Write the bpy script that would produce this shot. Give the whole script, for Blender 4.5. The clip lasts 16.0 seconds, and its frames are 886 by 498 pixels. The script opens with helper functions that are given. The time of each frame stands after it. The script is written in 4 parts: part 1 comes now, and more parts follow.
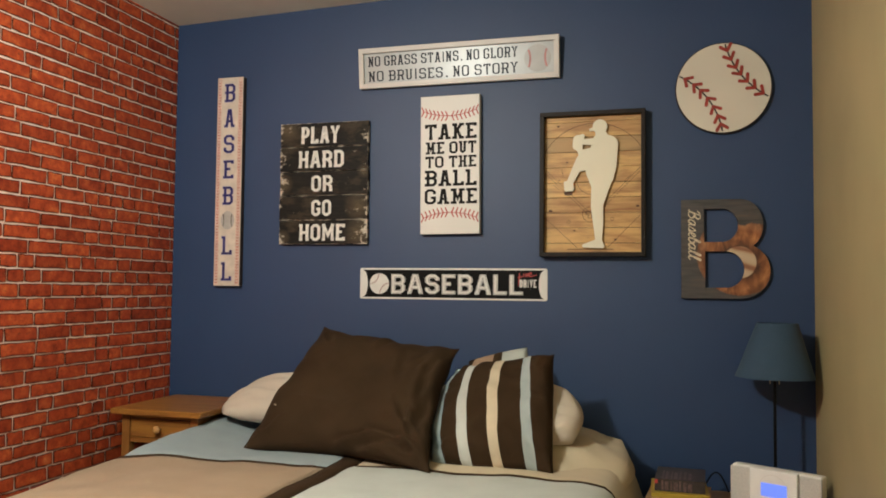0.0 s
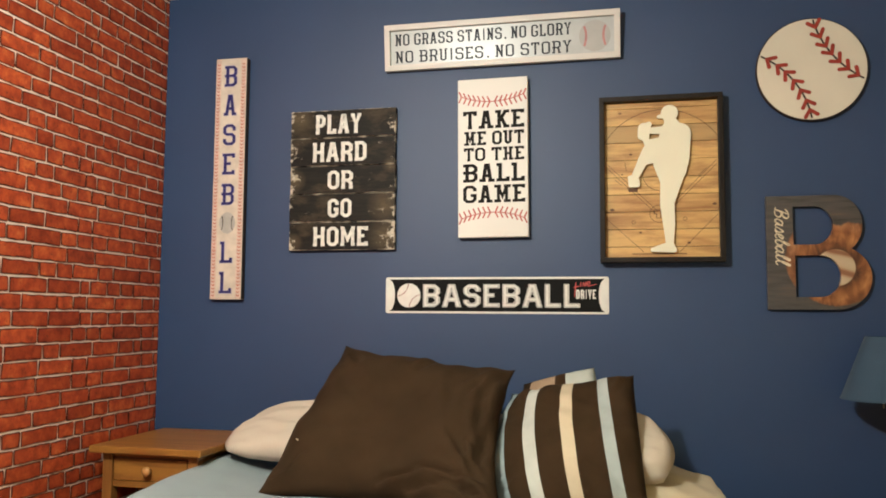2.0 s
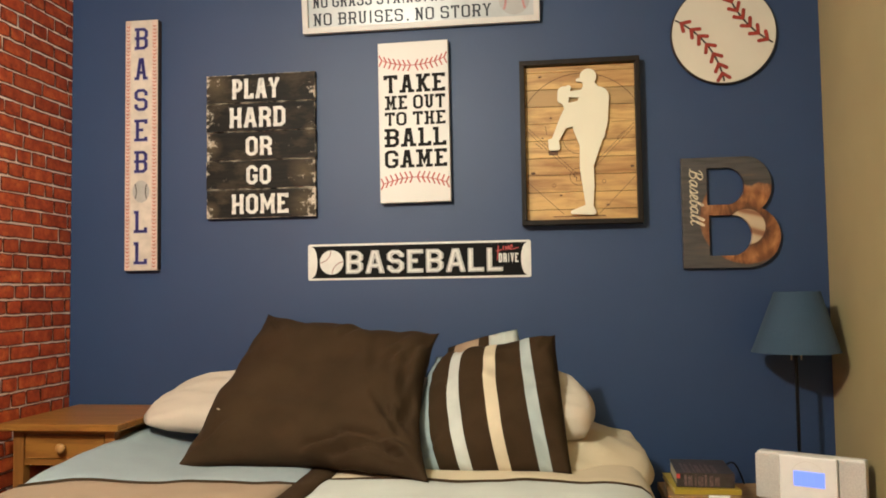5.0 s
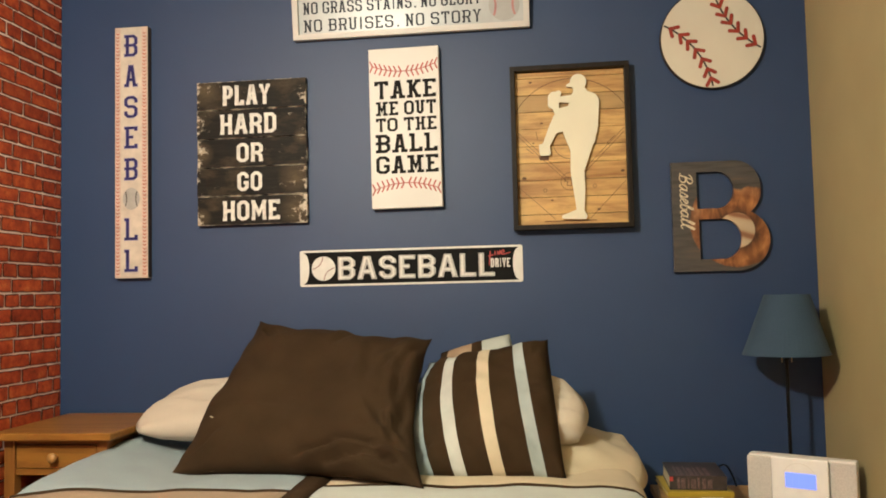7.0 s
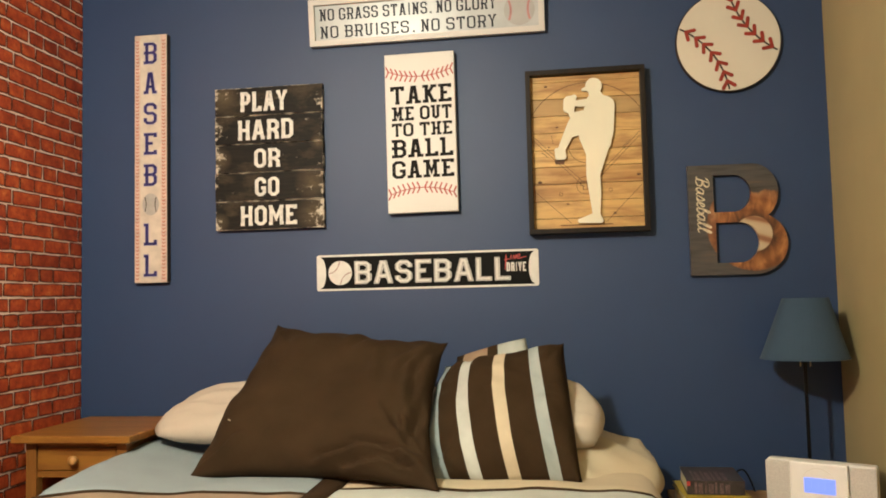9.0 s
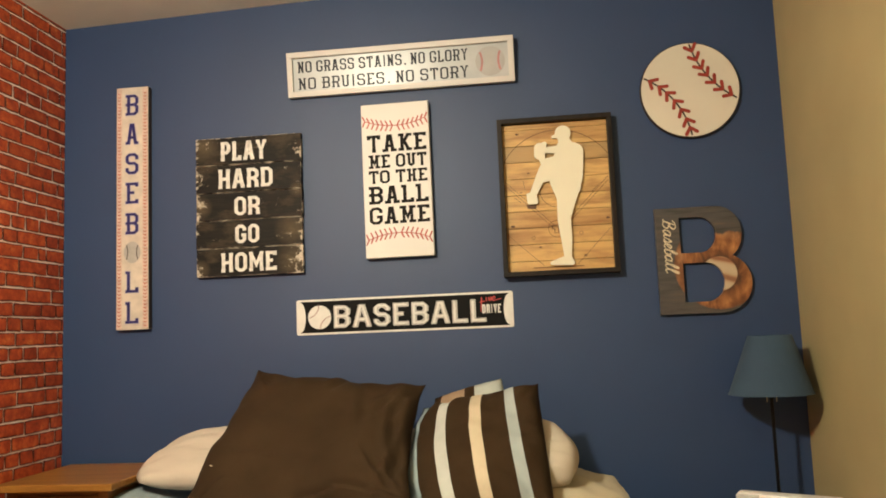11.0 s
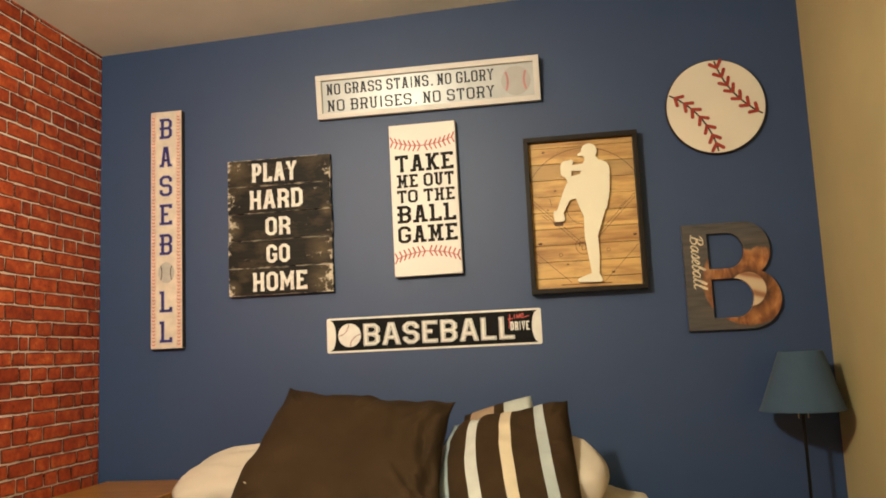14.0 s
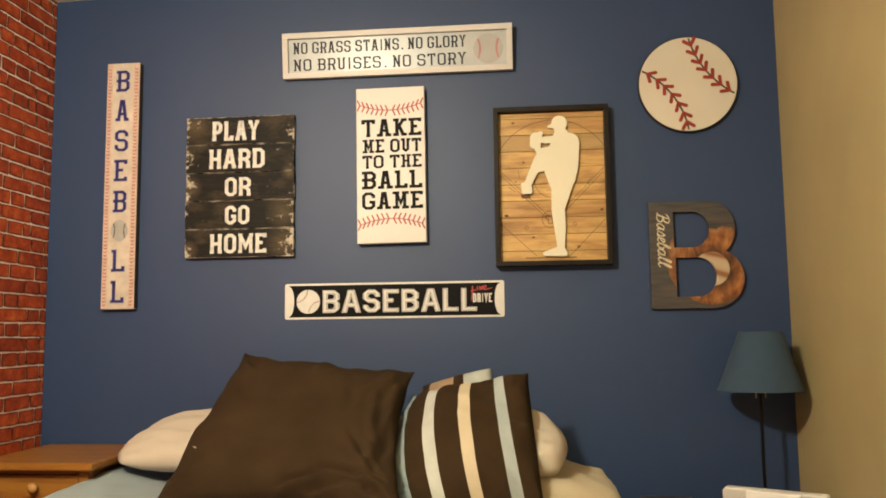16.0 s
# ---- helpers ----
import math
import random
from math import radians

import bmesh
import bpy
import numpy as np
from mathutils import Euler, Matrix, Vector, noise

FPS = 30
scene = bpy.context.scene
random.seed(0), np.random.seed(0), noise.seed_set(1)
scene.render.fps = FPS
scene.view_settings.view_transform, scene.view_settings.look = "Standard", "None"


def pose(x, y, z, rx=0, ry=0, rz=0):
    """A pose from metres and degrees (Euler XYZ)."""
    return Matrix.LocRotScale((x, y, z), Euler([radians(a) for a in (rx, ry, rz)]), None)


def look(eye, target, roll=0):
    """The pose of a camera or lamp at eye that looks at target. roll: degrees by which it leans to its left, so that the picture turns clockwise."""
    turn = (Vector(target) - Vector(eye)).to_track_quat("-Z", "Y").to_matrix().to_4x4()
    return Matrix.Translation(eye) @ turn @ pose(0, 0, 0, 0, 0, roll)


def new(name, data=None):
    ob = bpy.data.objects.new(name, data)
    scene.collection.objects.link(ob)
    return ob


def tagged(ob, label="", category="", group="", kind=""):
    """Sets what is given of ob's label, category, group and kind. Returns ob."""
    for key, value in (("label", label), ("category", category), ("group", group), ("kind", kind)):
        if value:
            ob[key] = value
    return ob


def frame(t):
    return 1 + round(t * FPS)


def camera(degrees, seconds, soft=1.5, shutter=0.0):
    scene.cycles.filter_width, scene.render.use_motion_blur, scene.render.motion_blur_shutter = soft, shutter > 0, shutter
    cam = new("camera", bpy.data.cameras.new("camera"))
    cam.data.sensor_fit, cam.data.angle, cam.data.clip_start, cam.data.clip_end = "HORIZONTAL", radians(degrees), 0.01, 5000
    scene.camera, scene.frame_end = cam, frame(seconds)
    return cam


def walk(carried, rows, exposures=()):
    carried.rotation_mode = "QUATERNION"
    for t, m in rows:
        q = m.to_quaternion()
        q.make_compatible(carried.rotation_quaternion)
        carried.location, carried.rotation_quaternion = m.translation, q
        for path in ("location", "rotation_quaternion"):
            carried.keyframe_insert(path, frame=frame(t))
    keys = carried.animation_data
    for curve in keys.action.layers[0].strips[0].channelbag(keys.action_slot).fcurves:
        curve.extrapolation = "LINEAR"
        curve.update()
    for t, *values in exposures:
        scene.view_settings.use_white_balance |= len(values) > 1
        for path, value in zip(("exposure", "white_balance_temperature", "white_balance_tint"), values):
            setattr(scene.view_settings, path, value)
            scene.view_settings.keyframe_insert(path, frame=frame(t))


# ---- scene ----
cam = camera(57.2, 16.0, soft=1.8)
PATH = [
    (0, (2.244, -3.26, 1.196), (1.688, -1.341, 1.291), 0.6),
    (0.3, (2.181, -3.185, 1.201), (1.635, -1.26, 1.321), -0.1),
    (0.5, (2.156, -3.153, 1.197), (1.647, -1.224, 1.331), -0.2),
    (0.8, (2.113, -3.094, 1.222), (1.632, -1.16, 1.352), 0.4),
    (1, (2.081, -3.045, 1.24), (1.603, -1.107, 1.355), 0.5),
    (1.2, (2.039, -2.986, 1.232), (1.553, -1.051, 1.35), -0.0),
    (1.5, (1.989, -2.92, 1.215), (1.501, -0.988, 1.382), -1.6),
    (1.7, (1.919, -2.911, 1.183), (1.478, -0.974, 1.383), -2.1),
    (1.8, (1.88, -2.904, 1.171), (1.429, -0.964, 1.37), -1.7),
    (2, (1.802, -2.885, 1.137), (1.36, -0.941, 1.301), 0.4),
    (2.1, (1.774, -2.872, 1.133), (1.37, -0.92, 1.226), 1.1),
    (2.2, (1.757, -2.865, 1.134), (1.401, -0.905, 1.171), 1.1),
    (2.3, (1.733, -2.861, 1.129), (1.422, -0.894, 1.125), 1.4),
    (2.5, (1.694, -2.873, 1.126), (1.438, -0.89, 1.161), 3.0),
    (2.7, (1.704, -2.869, 1.109), (1.463, -0.884, 1.159), 3.8),
    (3, (1.731, -2.862, 1.087), (1.53, -0.874, 1.162), 3.3),
    (3.3, (1.74, -2.861, 1.112), (1.6, -0.871, 1.184), 2.2),
    (3.5, (1.748, -2.863, 1.129), (1.569, -0.872, 1.192), 1.5),
    (3.8, (1.799, -2.857, 1.113), (1.629, -0.869, 1.194), 0.6),
    (4, (1.831, -2.85, 1.103), (1.626, -0.863, 1.194), 0.1),
    (4.2, (1.833, -2.852, 1.108), (1.609, -0.867, 1.198), -0.2),
    (4.5, (1.838, -2.856, 1.109), (1.605, -0.872, 1.203), -0.7),
    (4.7, (1.827, -2.86, 1.098), (1.563, -0.88, 1.202), -0.7),
    (6.8, (1.8, -2.878, 1.11), (1.533, -0.899, 1.218), -1.4),
    (7, (1.806, -2.873, 1.107), (1.565, -0.89, 1.219), -1.3),
    (7.5, (1.816, -2.878, 1.105), (1.586, -0.895, 1.219), -1.5),
    (8, (1.814, -2.876, 1.099), (1.566, -0.895, 1.218), -1.4),
    (10.3, (1.816, -2.919, 1.109), (1.517, -0.949, 1.276), -1.4),
    (10.5, (1.806, -2.933, 1.11), (1.519, -0.963, 1.301), -1.6),
    (10.7, (1.824, -2.944, 1.113), (1.56, -0.972, 1.319), -2.1),
    (11, (1.84, -2.957, 1.123), (1.607, -0.982, 1.336), -2.3),
    (11.5, (1.825, -2.956, 1.11), (1.568, -0.985, 1.333), -2.2),
    (12, (1.834, -2.965, 1.123), (1.557, -0.996, 1.341), -2.5),
    (12.5, (1.827, -2.978, 1.124), (1.526, -1.014, 1.35), -2.4),
    (13, (1.822, -2.987, 1.115), (1.52, -1.025, 1.36), -2.2),
    (13.5, (1.82, -2.992, 1.126), (1.524, -1.03, 1.377), -2.2),
    (14, (1.834, -2.989, 1.127), (1.542, -1.027, 1.382), -2.6),
    (14.5, (1.832, -2.998, 1.126), (1.548, -1.036, 1.386), -2.7),
    (15, (1.824, -3.003, 1.126), (1.547, -1.04, 1.393), -2.4),
    (15.5, (1.811, -2.984, 1.115), (1.542, -1.02, 1.379), -1.7),
    (15.7, (1.811, -2.963, 1.105), (1.569, -0.992, 1.344), -1.5),
    (16, (1.808, -2.931, 1.09), (1.613, -0.951, 1.296), -0.7),
]
walk(cam, [(t, look(eye, goal, roll)) for t, eye, goal, roll in PATH], exposures=[
    (0, -0.45, 5900, 10), (0.5, -0.30, 5900, 10), (1.0, -0.16, 5920, 10), (1.6, -0.05, 5930, 10), (2.4, 0.02, 5930, 10), (3.5, 0.0, 6080, 10),
    (4.7, 0.0, 6130, 10), (7.0, 0.0, 6440, 10), (8.2, 0.0, 6490, 10), (10.5, -0.02, 6740, 10), (12.5, 0.0, 6890, 10), (14.5, 0.0, 7090, 10), (16.0, 0.0, 7140, 10)])

# ---- light ----
# One warm ceiling lamp in the middle of the room, above and to the left of the camera.
bulb = bpy.data.lights.new("room_lamp", "POINT")
bulb.energy, bulb.color, bulb.shadow_soft_size = 168, (1.0, 0.948, 0.775), 0.07
new("room_lamp", bulb).location = (0.83, -2.46, 2.205)
world = bpy.data.worlds.new("world")
world.use_nodes = True
world.node_tree.nodes["Background"].inputs[0].default_value = (0.5, 0.42, 0.32, 1)
world.node_tree.nodes["Background"].inputs[1].default_value = 0.15
scene.world = world

# ---- materials ----


class Mat:
    """A small node builder round one Principled shader."""

    def __init__(self, name, rough=0.6, metal=0.0, spec=0.5):
        self.m = bpy.data.materials.new(name)
        self.m.use_nodes = True
        self.t = self.m.node_tree
        self.p = self.t.nodes["Principled BSDF"]
        self.p.inputs["Roughness"].default_value = rough
        self.p.inputs["Metallic"].default_value = metal
        self.p.inputs["Specular IOR Level"].default_value = spec

    def node(self, kind, **sets):
        n = self.t.nodes.new(kind)
        for k, v in sets.items():
            if k in n.inputs:
                n.inputs[k].default_value = v
        return n

    def link(self, a, b):
        self.t.links.new(a, b)

    def coord(self, which="Object"):
        return self.node("ShaderNodeTexCoord").outputs[which]

    def noise(self, vec, scale, detail=4.0, rough=0.55, dist=0.0):
        n = self.node("ShaderNodeTexNoise", Scale=scale, Detail=detail, Roughness=rough, Distortion=dist)
        self.link(vec, n.inputs["Vector"])
        return n.outputs["Fac"]

    def ramp(self, fac, stops, mode="LINEAR"):
        n = self.node("ShaderNodeValToRGB")
        n.color_ramp.interpolation = mode
        el = n.color_ramp.elements
        while len(el) < len(stops):
            el.new(0.5)
        for e, (pos, c) in zip(el, stops):
            e.position, e.color = pos, (c if len(c) == 4 else (*c, 1))
        self.link(fac, n.inputs["Fac"])
        return n.outputs["Color"]

    def mix(self, fac, a, b, kind="MIX"):
        n = self.t.nodes.new("ShaderNodeMix")
        n.data_type, n.blend_type = "RGBA", kind
        for sock, v in ((n.inputs[0], fac), (n.inputs[6], a), (n.inputs[7], b)):
            if isinstance(v, (int, float)):
                sock.default_value = v
            elif isinstance(v, tuple):
                sock.default_value = v if len(v) == 4 else (*v, 1)
            else:
                self.link(v, sock)
        return n.outputs[2]

    def math(self, op, a, b=0.0):
        n = self.t.nodes.new("ShaderNodeMath")
        n.operation = op
        for sock, v in zip(n.inputs, (a, b)):
            if isinstance(v, (int, float)):
                sock.default_value = v
            else:
                self.link(v, sock)
        return n.outputs[0]

    def stretch(self, vec, sx, sy, sz):
        n = self.node("ShaderNodeMapping", Scale=(sx, sy, sz))
        self.link(vec, n.inputs["Vector"])
        return n.outputs["Vector"]

    def color(self, c):
        if isinstance(c, tuple):
            self.p.inputs["Base Color"].default_value = (*c, 1)
        else:
            self.link(c, self.p.inputs["Base Color"])
        return self

    def roughness(self, fac):
        self.link(fac, self.p.inputs["Roughness"])
        return self

    def bump(self, height, strength=0.3, dist=0.002):
        n = self.node("ShaderNodeBump", Strength=strength, Distance=dist)
        self.link(height, n.inputs["Height"])
        self.link(n.outputs["Normal"], self.p.inputs["Normal"])
        return self


def tint(c, f):
    return tuple(min(1.0, v * f) for v in c)


def painted(name, c, rough=0.5, grain=260.0, strength=0.25, spec=0.5, vary=0.07):
    """Rolled wall paint: fine orange peel, faint patches."""
    k = Mat(name, rough, spec=spec)
    v = k.coord()
    big = k.noise(v, 2.2, 3)
    k.color(k.ramp(big, [(0.3, tint(c, 1 - vary)), (0.7, tint(c, 1 + vary))]))
    fine = k.noise(v, grain, 2)
    return k.bump(fine, strength, 0.0006).m


def plain(name, c, rough=0.5, metal=0.0, spec=0.5, vary=0.06, scale=30.0):
    k = Mat(name, rough, metal, spec)
    v = k.coord()
    k.color(k.ramp(k.noise(v, scale, 5), [(0.3, tint(c, 1 - vary)), (0.7, tint(c, 1 + vary))]))
    return k.bump(k.noise(v, scale * 12, 2), 0.12, 0.0005).m


def cloth(name, c, rough=0.9, vary=0.1, weave=900.0, sheen=0.08):
    """Woven cotton: soft patches, thread relief and a little sheen."""
    k = Mat(name, rough, spec=0.12)
    v = k.coord()
    k.p.inputs["Sheen Weight"].default_value = sheen
    k.color(k.ramp(k.noise(v, 7, 5), [(0.3, tint(c, 1 - vary)), (0.72, tint(c, 1 + vary))]))
    a = k.math("ADD", k.noise(k.stretch(v, 1, 1, 0.25), weave, 1), k.math("MULTIPLY", k.noise(v, 130, 3), 0.7))
    return k.bump(k.math("ADD", a, k.math("MULTIPLY", k.noise(v, 28, 4), 1.6)), 0.3, 0.0012).m


def timber(name, dark, light, rough=0.45, along="x", scale=1.0, spec=0.5, pores=0.35, uneven=0.38, stain=0.0):
    """Wood with long grain and darker pores."""
    k = Mat(name, rough, spec=spec)
    v = k.coord()
    st = {"x": (1.2, 14, 14), "y": (14, 1.2, 14), "z": (14, 14, 1.2)}[along]
    g = k.noise(k.stretch(v, *[a * scale for a in st]), 3.0, 6, 0.6, 0.6)
    f = k.noise(k.stretch(v, *[a * scale * 6 for a in st]), 5.0, 3)
    rnd = k.node("ShaderNodeObjectInfo").outputs["Random"]
    c = k.ramp(g, [(0.28, dark), (0.55, light), (0.75, tint(light, 1.12))])
    c = k.mix(k.math("MULTIPLY", f, pores), c, dark)
    c = k.mix(k.math("MULTIPLY", rnd, uneven), c, tint(dark, 0.9))
    if stain:
        patch = k.ramp(k.noise(k.stretch(v, 3, 9, 9), 2.2, 4, 0.6), [(0.50, (0, 0, 0)), (0.70, (stain,) * 3)])
        c = k.mix(patch, c, tint(dark, 0.8))
    return k.color(c).bump(f, 0.25, 0.0008).m


def brick_print():
    """Red-orange printed brick: blotches, a smudged dark outline, every piece its own tone."""
    k = Mat("brick_print", 0.5, spec=0.25)
    rnd = k.node("ShaderNodeObjectInfo").outputs["Random"]
    geo = k.node("ShaderNodeNewGeometry")
    pos = geo.outputs["Position"]
    r = k.math("FRACT", k.math("ADD", rnd, geo.outputs["Random Per Island"]))
    w = k.node("ShaderNodeTexNoise", Scale=27.0, Detail=6.0, Roughness=0.62)
    w.noise_dimensions = "4D"
    k.link(pos, w.inputs["Vector"])
    k.link(k.math("MULTIPLY", r, 40.0), w.inputs["W"])
    base = k.ramp(w.outputs["Fac"], [(0.28, (0.19, 0.026, 0.010)), (0.48, (0.41, 0.064, 0.020)), (0.60, (0.53, 0.105, 0.030)), (0.74, (0.64, 0.21, 0.065))])
    tone = k.ramp(r, [(0.0, (0.70, 0.60, 0.58)), (0.35, (0.95, 0.90, 0.9)), (0.7, (1.05, 1.0, 0.95)), (1.0, (1.16, 1.18, 1.10))])
    base = k.mix(1.0, base, tone, "MULTIPLY")
    spots = k.ramp(k.noise(pos, 85, 4), [(0.60, (0, 0, 0)), (0.70, (1, 1, 1))])
    base = k.mix(k.math("MULTIPLY", spots, 0.6), base, (0.09, 0.020, 0.010))
    sep = k.node("ShaderNodeSeparateXYZ")
    k.link(k.coord("UV"), sep.inputs[0])
    rim = k.math("ADD", k.math("SUBTRACT", 1.0, sep.outputs["X"]), k.math("MULTIPLY", k.math("SUBTRACT", k.noise(pos, 40, 5, 0.65), 0.5), 1.9))
    base = k.mix(k.ramp(rim, [(0.34, (0, 0, 0)), (0.95, (0.95, 0.95, 0.95))]), base, (0.060, 0.014, 0.008))
    return k.color(base).bump(k.noise(pos, 160, 4), 0.2, 0.0008).m


def worn_black(name):
    """Black board paint rubbed through to pale wood at rims and in patches."""
    k = Mat(name, 0.6, spec=0.2)
    v = k.coord()
    gen = k.coord("Generated")
    sep = k.node("ShaderNodeSeparateXYZ")
    k.link(gen, sep.inputs[0])
    side = k.math("ABSOLUTE", k.math("SUBTRACT", sep.outputs["X"], 0.5))
    tall = k.math("ABSOLUTE", k.math("SUBTRACT", sep.outputs["Z"], 0.5))
    edge = k.math("MAXIMUM", k.math("POWER", k.math("MULTIPLY", side, 2.0), 9.0), k.math("MULTIPLY", k.math("POWER", k.math("MULTIPLY", tall, 2.0), 26.0), 1.5))
    chips = k.math("ADD", k.noise(v, 26, 7, 0.7), k.math("MULTIPLY", edge, 0.165))
    scuff = 0.0
    for x, z, r in ((-0.175, 0.235, 0.07), (-0.19, 0.0, 0.05), (0.165, -0.10, 0.07), (0.175, -0.215, 0.08), (-0.19, -0.235, 0.04), (0.19, 0.05, 0.035)):
        d = k.node("ShaderNodeVectorMath")
        d.operation = "DISTANCE"
        k.link(k.stretch(v, 1, 0, 1), d.inputs[0])
        d.inputs[1].default_value = (x, 0, z)
        scuff = k.math("MAXIMUM", k.math("SUBTRACT", 1.0, k.math("DIVIDE", d.outputs["Value"], r)), scuff)
    chips = k.math("ADD", chips, k.math("MULTIPLY", scuff, 0.11))
    rub = k.ramp(chips, [(0.655, (0, 0, 0)), (0.72, (1, 1, 1))])
    base = k.ramp(k.noise(k.stretch(v, 2, 10, 20), 6, 5), [(0.3, (0.006, 0.005, 0.004)), (0.7, (0.016, 0.012, 0.009))])
    pale = k.ramp(k.noise(v, 60, 3), [(0.3, (0.38, 0.31, 0.22)), (0.7, (0.70, 0.63, 0.52))])
    smear = k.ramp(k.noise(k.stretch(v, 1, 1, 2), 5, 5, 0.65), [(0.52, (0, 0, 0)), (0.72, (0.75, 0.75, 0.75))])
    smear = k.math("MAXIMUM", smear, k.math("MULTIPLY", k.math("MULTIPLY", scuff, 1.9), k.noise(k.stretch(v, 1, 1, 2.5), 22, 5, 0.7)))
    base = k.mix(smear, base, (0.105, 0.076, 0.043))
    return k.color(k.mix(rub, base, pale)).bump(chips, 0.3, 0.0008).m


def letter_print():
    """Stained grey-brown board with a leather glove round a ball printed over its right half."""
    k = Mat("letter_print", 0.5)
    v = k.coord()
    wood = k.ramp(k.noise(k.stretch(v, 1.5, 1, 14), 5, 5), [(0.3, (0.036, 0.030, 0.027)), (0.52, (0.068, 0.062, 0.059)), (0.66, (0.085, 0.070, 0.058)), (0.78, (0.13, 0.088, 0.058))])

    def away(x, z, wob):
        d = k.node("ShaderNodeVectorMath")
        d.operation = "DISTANCE"
        k.link(k.stretch(v, 1, 0, 1), d.inputs[0])
        d.inputs[1].default_value = (x, 0, z)
        return k.math("ADD", d.outputs["Value"], k.math("MULTIPLY", k.math("SUBTRACT", k.noise(v, 24, 3), 0.5), wob))

    def inside(d, r, soft):
        return k.ramp(k.math("MULTIPLY", d, 4.0), [(4 * (r - soft), (1, 1, 1)), (4 * r, (0, 0, 0))])

    pocket = away(0.050, -0.051, 0.022)
    hide = k.ramp(k.math("MULTIPLY", pocket, 5.0), [(0.30, (0.085, 0.028, 0.010)), (0.40, (0.22, 0.080, 0.024)), (0.52, (0.36, 0.145, 0.045)), (0.60, (0.25, 0.088, 0.026)), (0.72, (0.34, 0.15, 0.060)), (0.86, (0.20, 0.075, 0.028))])
    creases = k.ramp(k.noise(k.stretch(v, 1.7, 1, 0.8), 9, 4, 0.5, 2.2), [(0.34, (0.34, 0.30, 0.28)), (0.52, (0.82, 0.80, 0.80)), (0.72, (1.5, 1.65, 1.8))])
    hide = k.mix(1.0, hide, creases, "MULTIPLY")
    band = k.node("ShaderNodeTexWave", Scale=6.0, Distortion=3.2, Detail=1.0)
    turned = k.node("ShaderNodeMapping")
    turned.inputs["Rotation"].default_value = (0, radians(68), 0)
    k.link(v, turned.inputs["Vector"])
    k.link(turned.outputs["Vector"], band.inputs["Vector"])
    ball = k.ramp(band.outputs["Fac"], [(0.0, (0.54, 0.43, 0.29)), (0.55, (0.50, 0.38, 0.24)), (0.80, (0.40, 0.24, 0.14)), (0.97, (0.27, 0.12, 0.06))])
    sep = k.node("ShaderNodeSeparateXYZ")
    k.link(v, sep.inputs[0])
    height = k.math("ADD", sep.outputs["Z"], k.math("MULTIPLY", k.math("SUBTRACT", k.noise(k.stretch(v, 1, 1, 0.2), 22, 2), 0.5), 0.06))
    below = k.ramp(k.math("MULTIPLY", height, 5.0), [(0.47, (1, 1, 1)), (0.51, (0, 0, 0))])
    c = k.mix(k.math("MULTIPLY", inside(away(0.052, -0.020, 0.010), 0.158, 0.006), below), wood, hide)
    c = k.mix(inside(away(0.050, -0.051, 0.002), 0.062, 0.003), c, ball)
    return k.color(c).bump(k.noise(v, 120, 3), 0.15, 0.0006).m


def striped_cloth(name, stops):
    """Cushion cover with woven bands across its width, taken from its UV map."""
    k = Mat(name, 0.9, spec=0.1)
    uv = k.coord("UV")
    sep = k.node("ShaderNodeSeparateXYZ")
    k.link(uv, sep.inputs[0])
    c = k.ramp(sep.outputs["X"], stops, "CONSTANT")
    v = k.coord()
    c = k.mix(1.0, c, k.ramp(k.noise(v, 9, 4), [(0.3, (0.85,) * 3), (0.7, (1.1,) * 3)]), "MULTIPLY")
    return k.color(c).bump(k.math("ADD", k.noise(v, 900, 1), k.math("MULTIPLY", k.noise(v, 25, 3), 1.5)), 0.3, 0.0012).m


